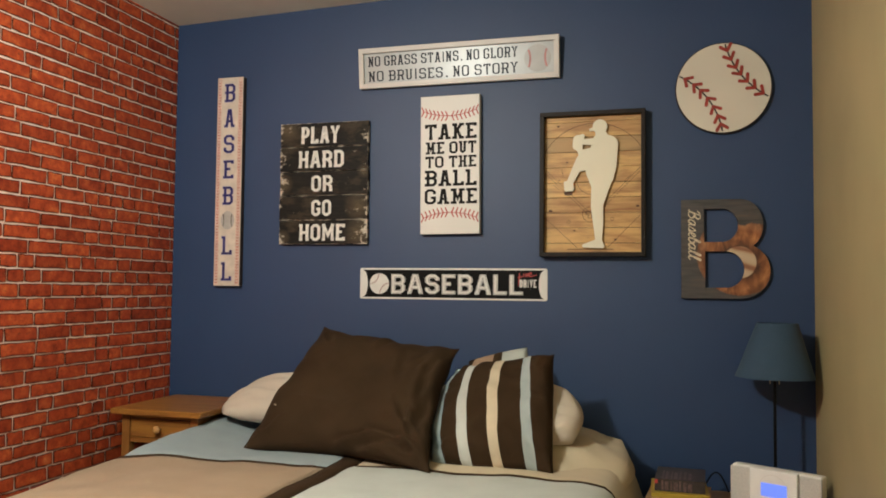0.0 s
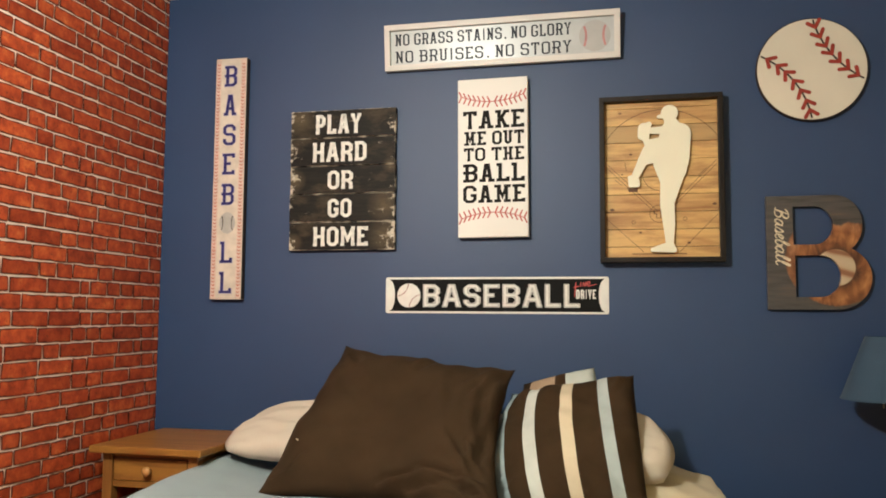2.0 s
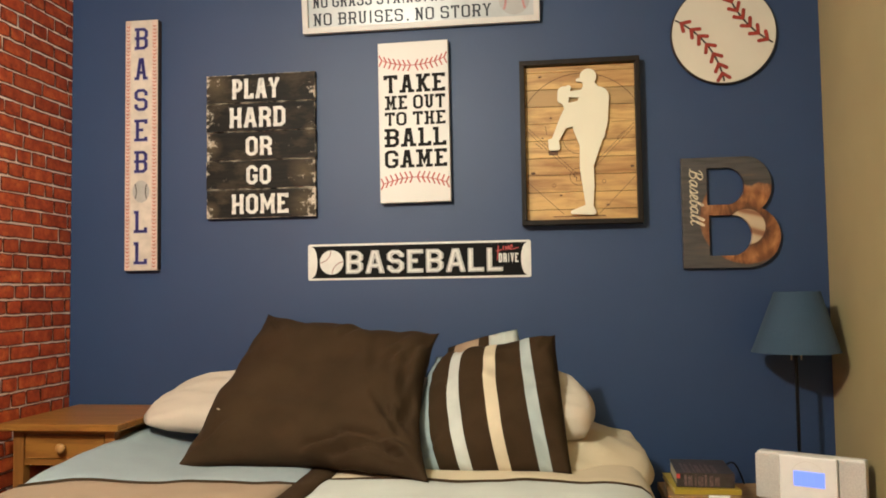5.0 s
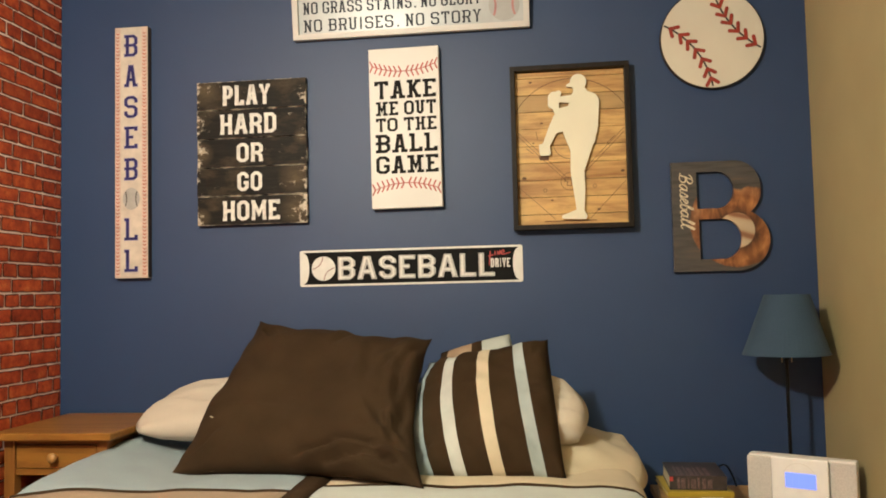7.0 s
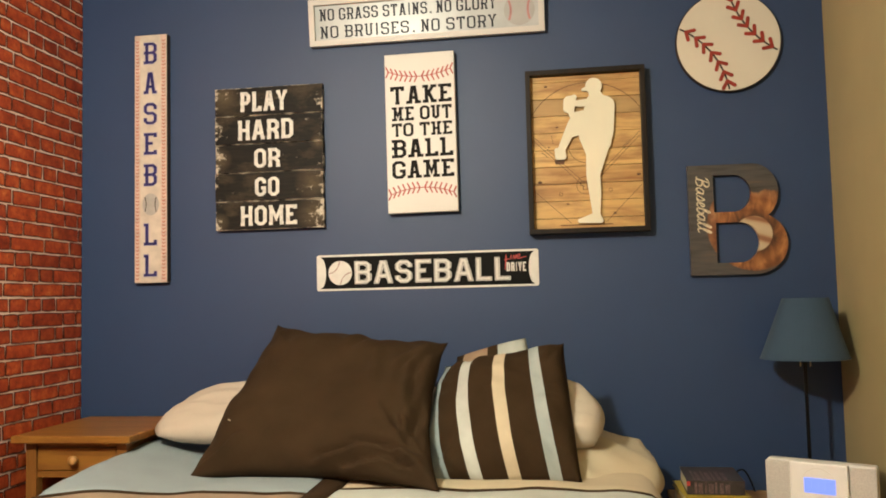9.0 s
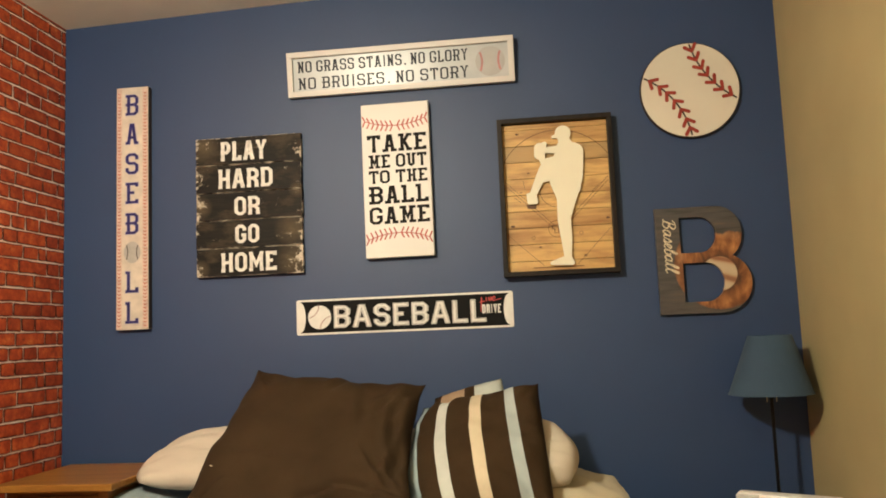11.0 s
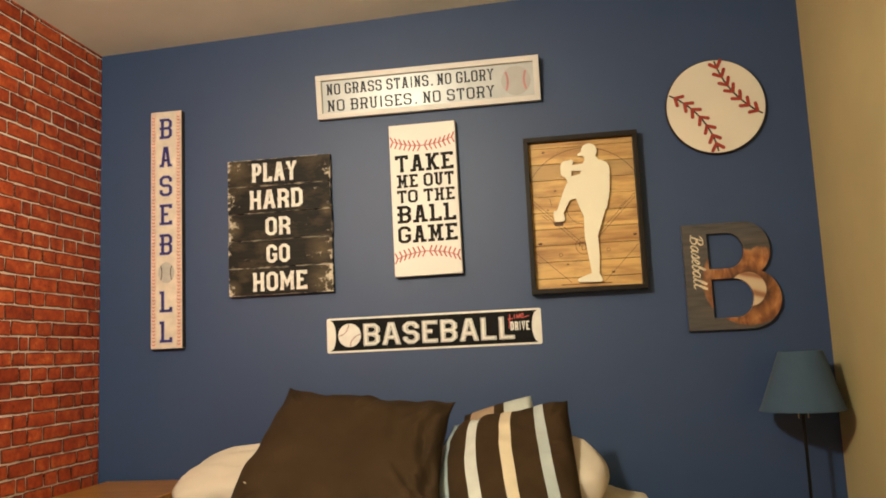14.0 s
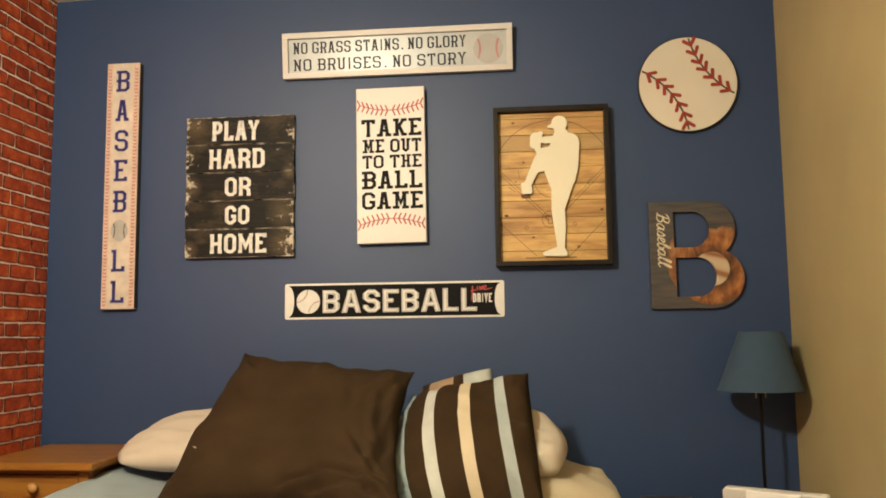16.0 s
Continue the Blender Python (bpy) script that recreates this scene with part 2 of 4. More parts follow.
BROWN = (0.0383, 0.0227, 0.0110)
CREAM = (0.62, 0.50, 0.33)
BLUE = (0.285, 0.345, 0.365)
PALE = (0.475, 0.51, 0.475)
M = {
    "blue_wall": painted("blue_wall_paint", (0.0205, 0.0470, 0.119), 0.52, spec=0.55, vary=0.06),
    "tan_wall": painted("tan_wall_paint", (0.37, 0.305, 0.152), 0.6),
    "ceiling": painted("ceiling_paint", (0.79, 0.77, 0.66), 0.85, 120.0, 0.5),
    "carpet": cloth("carpet", (0.085, 0.064, 0.048), 0.95, 0.2, 300.0),
    "mortar": painted("mortar_print", (0.84, 0.67, 0.58), 0.6, 200.0, vary=0.14),
    "brick": brick_print(),
    "oak": timber("honey_oak", (0.18, 0.066, 0.013), (0.335, 0.148, 0.027), 0.36, "x"),
    "oak_z": timber("honey_oak_upright", (0.18, 0.066, 0.013), (0.335, 0.143, 0.031), 0.4, "z"),
    "brown": cloth("brown_cotton", BROWN, vary=0.2, sheen=0.0),
    "white": cloth("off_white_cotton", (0.57, 0.495, 0.40), 0.9, 0.05),
    "cream": cloth("cream_cotton", (0.545, 0.465, 0.325), 0.9, 0.06),
    "blue": cloth("pale_blue_cotton", BLUE, 0.9, 0.06),
    "pale": cloth("pale_grey_cotton", PALE, 0.9, 0.06),
    "tan": cloth("tan_cotton", (0.305, 0.222, 0.150), 0.9, 0.07),
    "board_white": painted("white_board_paint", (0.72, 0.685, 0.63), 0.45, 180.0, 0.15),
    "board_cream": plain("aged_cream_print", (0.64, 0.55, 0.455), 0.5, vary=0.14, scale=22),
    "frame_white": painted("white_frame_paint", (0.60, 0.57, 0.525), 0.45, 140.0, 0.25),
    "paper": plain("silvery_print", (0.44, 0.46, 0.455), 0.30, vary=0.08, scale=14),
    "ink": plain("black_ink", c=(0.015, 0.013, 0.012), rough=0.7, spec=0.12, vary=0.3),
    "navy": plain("navy_ink", c=(0.036, 0.030, 0.135), rough=0.7, spec=0.12, vary=0.25),
    "halo": plain("lavender_ink", (0.40, 0.355, 0.43), 0.5),
    "slate": plain("slate_ink", c=(0.022, 0.025, 0.034), rough=0.55, spec=0.2, vary=0.2),
    "white_ink": plain("white_ink", (0.74, 0.71, 0.65), 0.55, vary=0.18, scale=60),
    "red": plain("red_ink", (0.48, 0.055, 0.045), 0.5, vary=0.2),
    "soft_red": plain("faded_red_ink", (0.45, 0.085, 0.065), 0.5, vary=0.2),
    "felt_red": plain("deep_red_wood", (0.30, 0.028, 0.014), 0.5, vary=0.15),
    "line": plain("thin_dark_line", (0.05, 0.035, 0.025), 0.6),
    "pink": plain("faded_pink_print", (0.64, 0.47, 0.38), 0.5, vary=0.16, scale=40),
    "pale_seam": plain("faded_seam_print", (0.43, 0.18, 0.17), 0.5, vary=0.2),
    "script_ink": plain("worn_cream_ink", (0.62, 0.53, 0.37), 0.55, vary=0.35, scale=90),
    "paper_ball": plain("pale_ball_print", (0.385, 0.375, 0.355), 0.35, vary=0.05),
    "dull_red": plain("dull_red_line", (0.28, 0.09, 0.06), 0.5, vary=0.2),
    "dark_patch": plain("dark_brown_patch", (0.12, 0.055, 0.022), 0.6, vary=0.3, scale=60),
    "rim": plain("dark_wood_rim", (0.035, 0.020, 0.012), 0.6),
    "ball_white": painted("ball_face_paint", (0.65, 0.605, 0.495), 0.5, 90.0, 0.12),
    "black": worn_black("worn_black_board"),
    "frame_black": timber("black_stained_wood", (0.008, 0.005, 0.003), (0.020, 0.014, 0.009), 0.5, "z", spec=0.2),
    "cutout": painted("cream_cutout_paint", (0.80, 0.76, 0.585), 0.5, 150.0, 0.15),
    "pine": timber("pale_pine", (0.29, 0.120, 0.030), (0.76, 0.49, 0.175), 0.5, "x", 0.8, pores=0.25, uneven=0.55, stain=0.6),
    "pine_dark": timber("weathered_pine", (0.25, 0.14, 0.05), (0.46, 0.29, 0.11), 0.5, "x", 0.8, pores=0.15),
    "burnt": plain("burnt_line", (0.11, 0.05, 0.02), 0.7),
    "enamel": plain("black_enamel", (0.005, 0.0045, 0.004), 0.6, spec=0.12),
    "silver": plain("grey_letter_line", (0.20, 0.185, 0.165), 0.4),
    "grey_ball": plain("pale_grey_print", (0.43, 0.40, 0.365), 0.5, vary=0.12),
    "enamel_white": plain("white_enamel", (0.75, 0.735, 0.685), 0.4),
    "letter": letter_print(),
    "shade": cloth("slate_blue_shade", (0.042, 0.073, 0.112), 0.85, 0.08, 500.0),
    "iron": plain("black_iron", (0.008, 0.008, 0.008), 0.35, 0.6),
    "brass": plain("pale_socket", (0.5, 0.45, 0.35), 0.4),
    "plastic": plain("silver_plastic", (0.82, 0.80, 0.76), 0.4, vary=0.04),
    "plastic_white": plain("white_plastic", (0.92, 0.91, 0.88), 0.35, vary=0.03),
    "grille": plain("grey_speaker_cloth", (0.60, 0.58, 0.54), 0.7, vary=0.1, scale=200),
    "table": timber("tan_table_wood", (0.26, 0.14, 0.055), (0.45, 0.28, 0.13), 0.45, "x"),
    "book_grey": plain("dark_grey_cover", (0.045, 0.036, 0.034), 0.4, vary=0.35, scale=40),
    "book_mauve": plain("mauve_cover_stripe", (0.13, 0.085, 0.085), 0.4, vary=0.5, scale=90),
    "book_yellow": plain("yellow_cover", (0.42, 0.30, 0.035), 0.4),
    "pages": plain("book_pages", (0.55, 0.47, 0.34), 0.8, vary=0.12, scale=150),
    "knob": timber("light_knob_wood", (0.36, 0.17, 0.05), (0.55, 0.30, 0.10), 0.35, "x"),
}
glow = Mat("blue_display", 0.2)
glow.color((0.05, 0.07, 0.3))
glow.p.inputs["Emission Color"].default_value = (0.22, 0.32, 1.0, 1)
glow.p.inputs["Emission Strength"].default_value = 1.15
M["display"] = glow.m
M["stripe"] = striped_cloth("striped_cushion_cloth", [
    (0.0, (0.30, 0.36, 0.37)), (0.085, BROWN), (0.223, (0.50, 0.52, 0.48)), (0.312, BROWN), (0.485, (0.57, 0.49, 0.35)), (0.572, BROWN), (0.758, (0.36, 0.41, 0.40)), (0.842, BROWN)])
M["stripe_back"] = striped_cloth("striped_cushion_cloth_rear", [
    (0.0, BROWN), (0.12, (0.32, 0.225, 0.15)), (0.46, BROWN), (0.60, (0.46, 0.50, 0.46))])

# ---- builders ----


def part(name, bm, material, parent=None, label="", smooth=False):
    """Link a bmesh as one mesh object, under a thing or part."""
    me = bpy.data.meshes.new(name)
    bm.normal_update()
    bm.to_mesh(me)
    bm.free()
    if material is not None:
        me.materials.append(material)
    if smooth:
        me.shade_smooth()
    ob = new(name, me)
    if parent is not None:
        ob.parent = parent
    return tagged(ob, label)


def thing(name, label, category, m=None, group="", kind=""):
    ob = new(name)
    ob.empty_display_size = 0.05
    if m is not None:
        ob.matrix_world = m
    return tagged(ob, label, category, group, kind)


def block(x0, x1, y0, y1, z0, z1, bevel=0.0, seg=2, bm=None):
    bm = bm or bmesh.new()
    made = bmesh.ops.create_cube(bm, size=1)["verts"]
    bmesh.ops.transform(bm, verts=made, matrix=Matrix.Translation(((x0 + x1) / 2, (y0 + y1) / 2, (z0 + z1) / 2)) @ Matrix.Diagonal((x1 - x0, y1 - y0, z1 - z0, 1)))
    if bevel:
        edges = list({e for v in made for e in v.link_edges})
        bmesh.ops.bevel(bm, geom=edges, offset=bevel, segments=seg, affect="EDGES", profile=0.6)
    return bm


def prism(bm, pts, y0, y1):
    """A flat closed outline in x, z, from depth y0 (back) to y1 (front)."""
    back = [bm.verts.new((x, y0, z)) for x, z in pts]
    front = [bm.verts.new((x, y1, z)) for x, z in pts]
    bm.faces.new(front)
    bm.faces.new(back[::-1])
    n = len(pts)
    for i in range(n):
        bm.faces.new((front[i], back[i], back[(i + 1) % n], front[(i + 1) % n]))
    return bm


def circle(cx, cz, r, n=48, rz=None):
    return [(cx + r * math.cos(a), cz + (rz or r) * math.sin(a)) for a in (2 * math.pi * i / n for i in range(n))]


def hull(pts):
    """Convex outline round points."""
    pts = sorted(set(pts))

    def half(seq):
        out = []
        for p in seq:
            while len(out) > 1 and (out[-1][0] - out[-2][0]) * (p[1] - out[-2][1]) - (out[-1][1] - out[-2][1]) * (p[0] - out[-2][0]) <= 0:
                out.pop()
            out.append(p)
        return out[:-1]

    return half(pts) + half(pts[::-1])


def stroke(bm, pts, w, y0, y1):
    """A flat ribbon of width w along points in x, z."""
    left, right = [], []
    for i, p in enumerate(pts):
        a, b = pts[max(i - 1, 0)], pts[min(i + 1, len(pts) - 1)]
        d = Vector((b[0] - a[0], b[1] - a[1])).normalized()
        left.append((p[0] - d.y * w / 2, p[1] + d.x * w / 2))
        right.append((p[0] + d.y * w / 2, p[1] - d.x * w / 2))
    for i in range(len(pts) - 1):
        prism(bm, [left[i], right[i], right[i + 1], left[i + 1]], y0, y1)
    return bm


def brush(bm, pts, w, y, depth):
    """A smooth flat brush line through points in x, z, thinner towards its ends."""
    n, line = len(pts), []
    for i in range(n - 1):
        a, b, c, d = (Vector(pts[min(max(k, 0), n - 1)]) for k in (i - 1, i, i + 1, i + 2))
        for t in (0.0, 0.25, 0.5, 0.75):
            line.append(0.5 * (2 * b + (c - a) * t + (2 * a - 5 * b + 4 * c - d) * t * t + (3 * b - a - 3 * c + d) * t ** 3))
    line.append(Vector(pts[-1]))
    rim, m = [], len(line) - 1
    for i, p in enumerate(line):
        d = (line[min(i + 1, m)] - line[max(i - 1, 0)]).normalized()
        half, face = w * (0.28 + 0.24 * math.sin(math.pi * i / m)), y - depth - 0.00001 * i
        rim.append([bm.verts.new((p.x + k * d.y * half, q, p.y - k * d.x * half)) for k, q in ((-1, face), (1, face), (1, y), (-1, y))])
    for a, b in zip(rim, rim[1:]):
        for k in range(4):
            bm.faces.new((a[k], b[k], b[(k + 1) % 4], a[(k + 1) % 4]))
    bm.faces.new(rim[0])
    bm.faces.new(rim[-1][::-1])
    bmesh.ops.recalc_face_normals(bm, faces=bm.faces)
    return bm


def from_curve(data):
    """The mesh data (points, faces) of a filled flat curve or text."""
    ob = bpy.data.objects.new("shape", data)
    scene.collection.objects.link(ob)
    deps = bpy.context.evaluated_depsgraph_get()
    me = bpy.data.meshes.new_from_object(ob.evaluated_get(deps))
    pts = [tuple(v.co) for v in me.vertices]
    faces = [tuple(p.vertices) for p in me.polygons]
    bpy.data.objects.remove(ob)
    bpy.data.meshes.remove(me)
    return pts, faces


def ribbon(bm, pts, sx, sz, x0, z0, y0, y1, wide, tall, closed=False):
    """A band of unit thickness along a line, with mitred bends and level ends at foot and head, scaled to sx and sz."""
    n, ring = len(pts), []
    for i, p in enumerate(pts):
        a = pts[i - 1] if i or closed else None
        b = pts[(i + 1) % n] if i < n - 1 or closed else None
        ways = [(Vector(v) - Vector(u)).normalized() for u, v in ((a, p), (p, b)) if u and v]
        t = (ways[0] + ways[-1]).normalized()
        k = 0.5 / max(0.45, t.dot(ways[0]))
        nrm = Vector((-t.y, t.x)) * k
        if len(ways) == 1 and abs(t.y) > 0.3 and (p[1] < 0.51 or p[1] > tall + 0.49):
            p = (p[0] + 0.5 * t.x / t.y * (-1 if p[1] < 1 else 1), p[1] + (-0.5 if p[1] < 1 else 0.5))
            nrm = Vector((-0.5 / t.y, 0.0))
        elif len(ways) == 1 and abs(t.y) < 0.3 and (p[0] < 0.51 or p[0] > wide + 0.49):
            p = (p[0] + (-0.5 if p[0] < 1 else 0.5), p[1])
        ring.append([bm.verts.new((x0 + (p[0] + s * nrm.x) * sx, y, z0 + (p[1] + s * nrm.y) * sz)) for s, y in ((1, y1), (-1, y1), (-1, y0), (1, y0))])
    for i in range(n if closed else n - 1):
        a, b = ring[i], ring[(i + 1) % n]
        for k in range(4):
            bm.faces.new((a[k], b[k], b[(k + 1) % 4], a[(k + 1) % 4]))
    if not closed:
        bm.faces.new(ring[0])
        bm.faces.new(ring[-1][::-1])


def block_strokes(ch, c, e, serif):
    """Lines of a cut-cornered block capital in a unit square: c and e, the corner cuts across and up; serif, the slabs' reach (0: none)."""
    i = serif
    l, r = i, 1 - i
    foot = lambda x, z: [(max(0, x - i), z), (min(1, x + i), z)]
    bowl = lambda x, zt, zb: [(x, zt), (1 - c, zt), (1, zt - e), (1, zb + e), (1 - c, zb), (x, zb)]
    ring = [(c, 0), (1 - c, 0), (1, e), (1, 1 - e), (1 - c, 1), (c, 1), (0, 1 - e), (0, e)]
    slabs = {"A": ((l, 0), (r, 0)), "H": ((l, 0), (l, 1), (r, 0), (r, 1)), "I": ((0.5, 0), (0.5, 1)), "K": ((l, 0), (l, 1), (r, 0), (r, 1)), "L": ((l, 1),),
             "M": ((l, 0), (r, 0), (l, 1), (r, 1)), "N": ((l, 0), (l, 1), (r, 1)), "P": ((l, 0),), "R": ((l, 0), (r, 0)), "T": ((0.5, 0),), "U": ((l, 1), (r, 1)), "Y": ((0.5, 0), (l, 1), (r, 1))}
    stem, tick = [(l, 0), (l, 1)], 0.16 if serif else 0.0
    lines = {
        "A": [[(l, 0), (0.40, 1), (0.60, 1), (r, 0)], [(0.24, 0.30), (0.76, 0.30)]],
        "B": [bowl(0, 1, 0.52), bowl(0, 0.52, 0)[1:5] + [(0, 0)], stem],
        "D": [bowl(0, 1, 0), stem],
        "E": [[(1, 1 - tick), (1, 1), (0, 1)] if tick else [(1, 1), (0, 1)], [(l, 0.52), (0.74, 0.52)], [(0, 0), (1, 0), (1, tick)] if tick else [(0, 0), (1, 0)], stem],
        "G": [[(1, 0.70), (1, 1 - e), (1 - c, 1), (c, 1), (0, 1 - e), (0, e), (c, 0), (1 - c, 0), (1, e), (1, 0.42), (0.58, 0.42)]],
        "H": [stem, [(r, 0), (r, 1)], [(l, 0.5), (r, 0.5)]],
        "I": [[(0.5, 0), (0.5, 1)]],
        "K": [stem, [(l, 0.36), (r, 1)], [(0.42, 0.58), (r, 0)]],
        "L": [stem, [(0, 0), (1, 0), (1, tick * 1.3)] if tick else [(0, 0), (1, 0)]],
        "M": [stem, [(r, 0), (r, 1)], [(l, 1), (0.5, 0.30), (r, 1)]],
        "N": [stem, [(r, 0), (r, 1)], [(l, 1), (r, 0)]],
        "O": [ring],
        "P": [bowl(0, 1, 0.42), stem],
        "R": [bowl(0, 1, 0.46), [(0.55, 0.46), (r, 0.28), (r, 0)], stem],
        "S": [[(1, 0.72), (1, 1 - e), (1 - c, 1), (c, 1), (0, 1 - e), (0, 0.52 + e), (c, 0.52), (1 - c, 0.52), (1, 0.52 - e), (1, e), (1 - c, 0), (c, 0), (0, e), (0, 0.28)]],
        "T": [[(0, 1 - tick * 1.3), (0, 1), (1, 1), (1, 1 - tick * 1.3)] if tick else [(0, 1), (1, 1)], [(0.5, 0), (0.5, 1)]],
        "U": [[(l, 1), (l, e), (l + c, 0), (r - c, 0), (r, e), (r, 1)]],
        "V": [[(0, 1), (0.5, 0), (1, 1)]],
        "Y": [[(l, 1), (0.5, 0.42), (r, 1)], [(0.5, 0.42), (0.5, 0)]],
        ".": [[(0.5, 0), (0.5, 0.01)]],
    }[ch]
    return lines + [foot(*p) for p in (slabs.get(ch, ()) if serif else ())]


def block_letter(ch, x0, x1, z0, z1, y, depth, tw, th, serif=0.0, bm=None):
    """One block capital filling its box: stems tw wide, bars th high."""
    bm = bm or bmesh.new()
    wide, tall = (x1 - x0) / tw - 1, (z1 - z0) / th - 1
    if ch == ".":
        return block((x0 + x1 - tw) / 2, (x0 + x1 + tw) / 2, y - depth, y, z0, z0 + tw, bm=bm)
    cut = 0.62 if tall > 4 else 0.55
    for k, line in enumerate(block_strokes(ch, min(0.36, cut / wide + 0.05), min(0.2, cut / tall + 0.02), serif)):
        closed = ch == "O" and k == 0
        ribbon(bm, [(p[0] * wide + 0.5, p[1] * tall + 0.5) for p in line], tw, th, x0, z0, y, y - depth - 0.00004 * k, wide, tall, closed)
    bmesh.ops.recalc_face_normals(bm, faces=bm.faces)
    return bm


def letters(text, x0, x1, z0, z1, y, depth, material, parent, stem=0.25, bar=0.18, serif=0.14, gap=0.16, space=0.42, inlay=None):
    """A line of block capitals, every letter a part of its own; stem and bar are shares of the height."""
    run, spans = 0.0, []
    for ch in text:
        if ch == " ":
            run += space
            continue
        run += gap * 0.9 if ch == "." else 0.0
        wide = 0.66 * {"M": 1.22, "I": 0.5, ".": 0.22, "L": 0.9, "E": 0.93, "P": 0.95, "A": 1.06}.get(ch, 1.0)
        spans.append((ch, run, run + wide))
        run += wide + gap
    k, h = (x1 - x0) / (run - gap), z1 - z0
    for ch, a, b in spans:
        x, xx, thin = x0 + a * k, x0 + b * k, 0.9 if ch == "M" else 1.0
        tw, th = stem * h * thin if ch == "." else min(stem * h * thin, (xx - x) * 0.42), bar * h
        one = part("letter", block_letter(ch, x, xx, z0, z1, y, depth, tw, th, serif), material, parent)
        if inlay:
            for e, name, m, low, label in ((0.09, "inner_line", inlay, 0.0, "thin grey line inside the letter"), (0.19, "face", material, 0.0006, "")):
                part(name, block_letter(ch, x + tw * e, xx - tw * (e + 0.04), z0 + th * (e + 0.04), z1 - th * e, y - depth - 0.0004 - low, 0.0003, tw * (0.96 - 2 * e), th * (0.96 - 2 * e), serif), m, one, label)


def patch_pillow(tl, tr, br, bl, thick, n=30, bow=0.03, wrinkle=0.006, power=2.4, seed=0.0, round_=0.0, belly=0.0, ears=0.0, skew=0.0, folds=()):
    """A stuffed cushion between four corners: pinched corners, bowed seams, creased faces."""
    tl, tr, br, bl = map(Vector, (tl, tr, br, bl))
    bm = bmesh.new()
    uv = bm.loops.layers.uv.new("UVMap")
    nrm = (tr - bl).cross(tl - br).normalized()
    rows = {}
    for side in (1, -1):
        for i in range(n + 1):
            for j in range(n + 1):
                u, v = i / n, j / n
                rim = i in (0, n) or j in (0, n)
                if rim and side == -1:
                    continue
                a, b = 2 * u - 1, 2 * v - 1
                uu = u - a * bow * 2 * (1 - b * b) * abs(a)
                vv = v - b * bow * 2 * (1 - a * a) * abs(b)
                ra, rb = a * math.sqrt(1 - round_ * b * b / 2), b * math.sqrt(1 - round_ * a * a / 2)
                uu, vv = uu + (ra - a) / 2, vv + (rb - b) / 2
                p = (bl * (1 - uu) + br * uu) * (1 - vv) + (tl * (1 - uu) + tr * uu) * vv
                p = p - (tr - tl).normalized() * belly * (1 - b * b) * (1 - u) ** 1.5
                p = p + ((tr - tl) * a + (tl - bl) * b).normalized() * ears * (abs(a) * abs(b)) ** 9
                f = (max(0.0, 1 - abs(a) ** power) * max(0.0, 1 - abs(b) ** power)) ** 0.52
                q = Vector((u * 3.1 + seed, v * 3.1 - seed, side))
                crease = noise.noise(q) * wrinkle * 2 + noise.noise(q * 2.7) * wrinkle - abs(noise.noise(Vector((u * 2.2 + v * 4.4 + seed, v * 1.5 - u * 3, 2.0 * seed)))) * wrinkle * 1.6
                crease += abs(noise.noise(Vector((u * 5 + v * 3, v * 2 - u, seed)))) * wrinkle * (1 - f) * 4
                crease += wrinkle * 1.3 * math.sin(9 * (a + b) + 3 * noise.noise(q)) * max(0.0, abs(a * b) - 0.25)
                for u0, v0, u1, v1, wide, deep in folds if side == 1 else ():
                    du, dv = u1 - u0, v1 - v0
                    s = max(0.0, min(1.0, ((u - u0) * du + (v - v0) * dv) / (du * du + dv * dv)))
                    wob = 0.012 * noise.noise(Vector((s * 3, u0 * 9, v0 * 9)))
                    d = (u - u0 - s * du) * dv - (v - v0 - s * dv) * du
                    off = math.hypot(u - u0 - s * du, v - v0 - s * dv)
                    d = math.copysign(off, d) / wide + wob / wide
                    crease += 1.8 * deep * math.sin(math.pi * min(1.0, 0.15 + s * 0.85)) * (math.exp(-(d - 0.8) ** 2) - math.exp(-(d + 0.8) ** 2))
                p = p + nrm * side * (thick * f + crease * min(1.0, f * 3))
                rows[side, i, j] = bm.verts.new(p)
                if rim:
                    rows[-1, i, j] = rows[side, i, j]
    for side in (1, -1):
        for i in range(n):
            for j in range(n):
                quad = [rows[side, i, j], rows[side, i + 1, j], rows[side, i + 1, j + 1], rows[side, i, j + 1]]
                uvs = [(i / n, j / n), ((i + 1) / n, j / n), ((i + 1) / n, (j + 1) / n), (i / n, (j + 1) / n)]
                if side == -1:
                    quad, uvs = quad[::-1], uvs[::-1]
                f = bm.faces.new(quad)
                for loop, c in zip(f.loops, uvs):
                    loop[uv].uv = (min(max(c[0] + skew * (c[1] - 0.5), 0.0), 0.999), c[1])
    return bm


def lathe(profile, n=32, bm=None, cx=0.0, cy=0.0):
    """A turned solid from (radius, z) pairs."""
    bm = bm or bmesh.new()
    rings = [[bm.verts.new((cx + r * math.cos(2 * math.pi * i / n), cy + r * math.sin(2 * math.pi * i / n), z)) for i in range(n)] for r, z in profile]
    for a, b in zip(rings, rings[1:]):
        for i in range(n):
            bm.faces.new((a[i], a[(i + 1) % n], b[(i + 1) % n], b[i]))
    bm.faces.new(rings[0][::-1])
    bm.faces.new(rings[-1])
    return bm


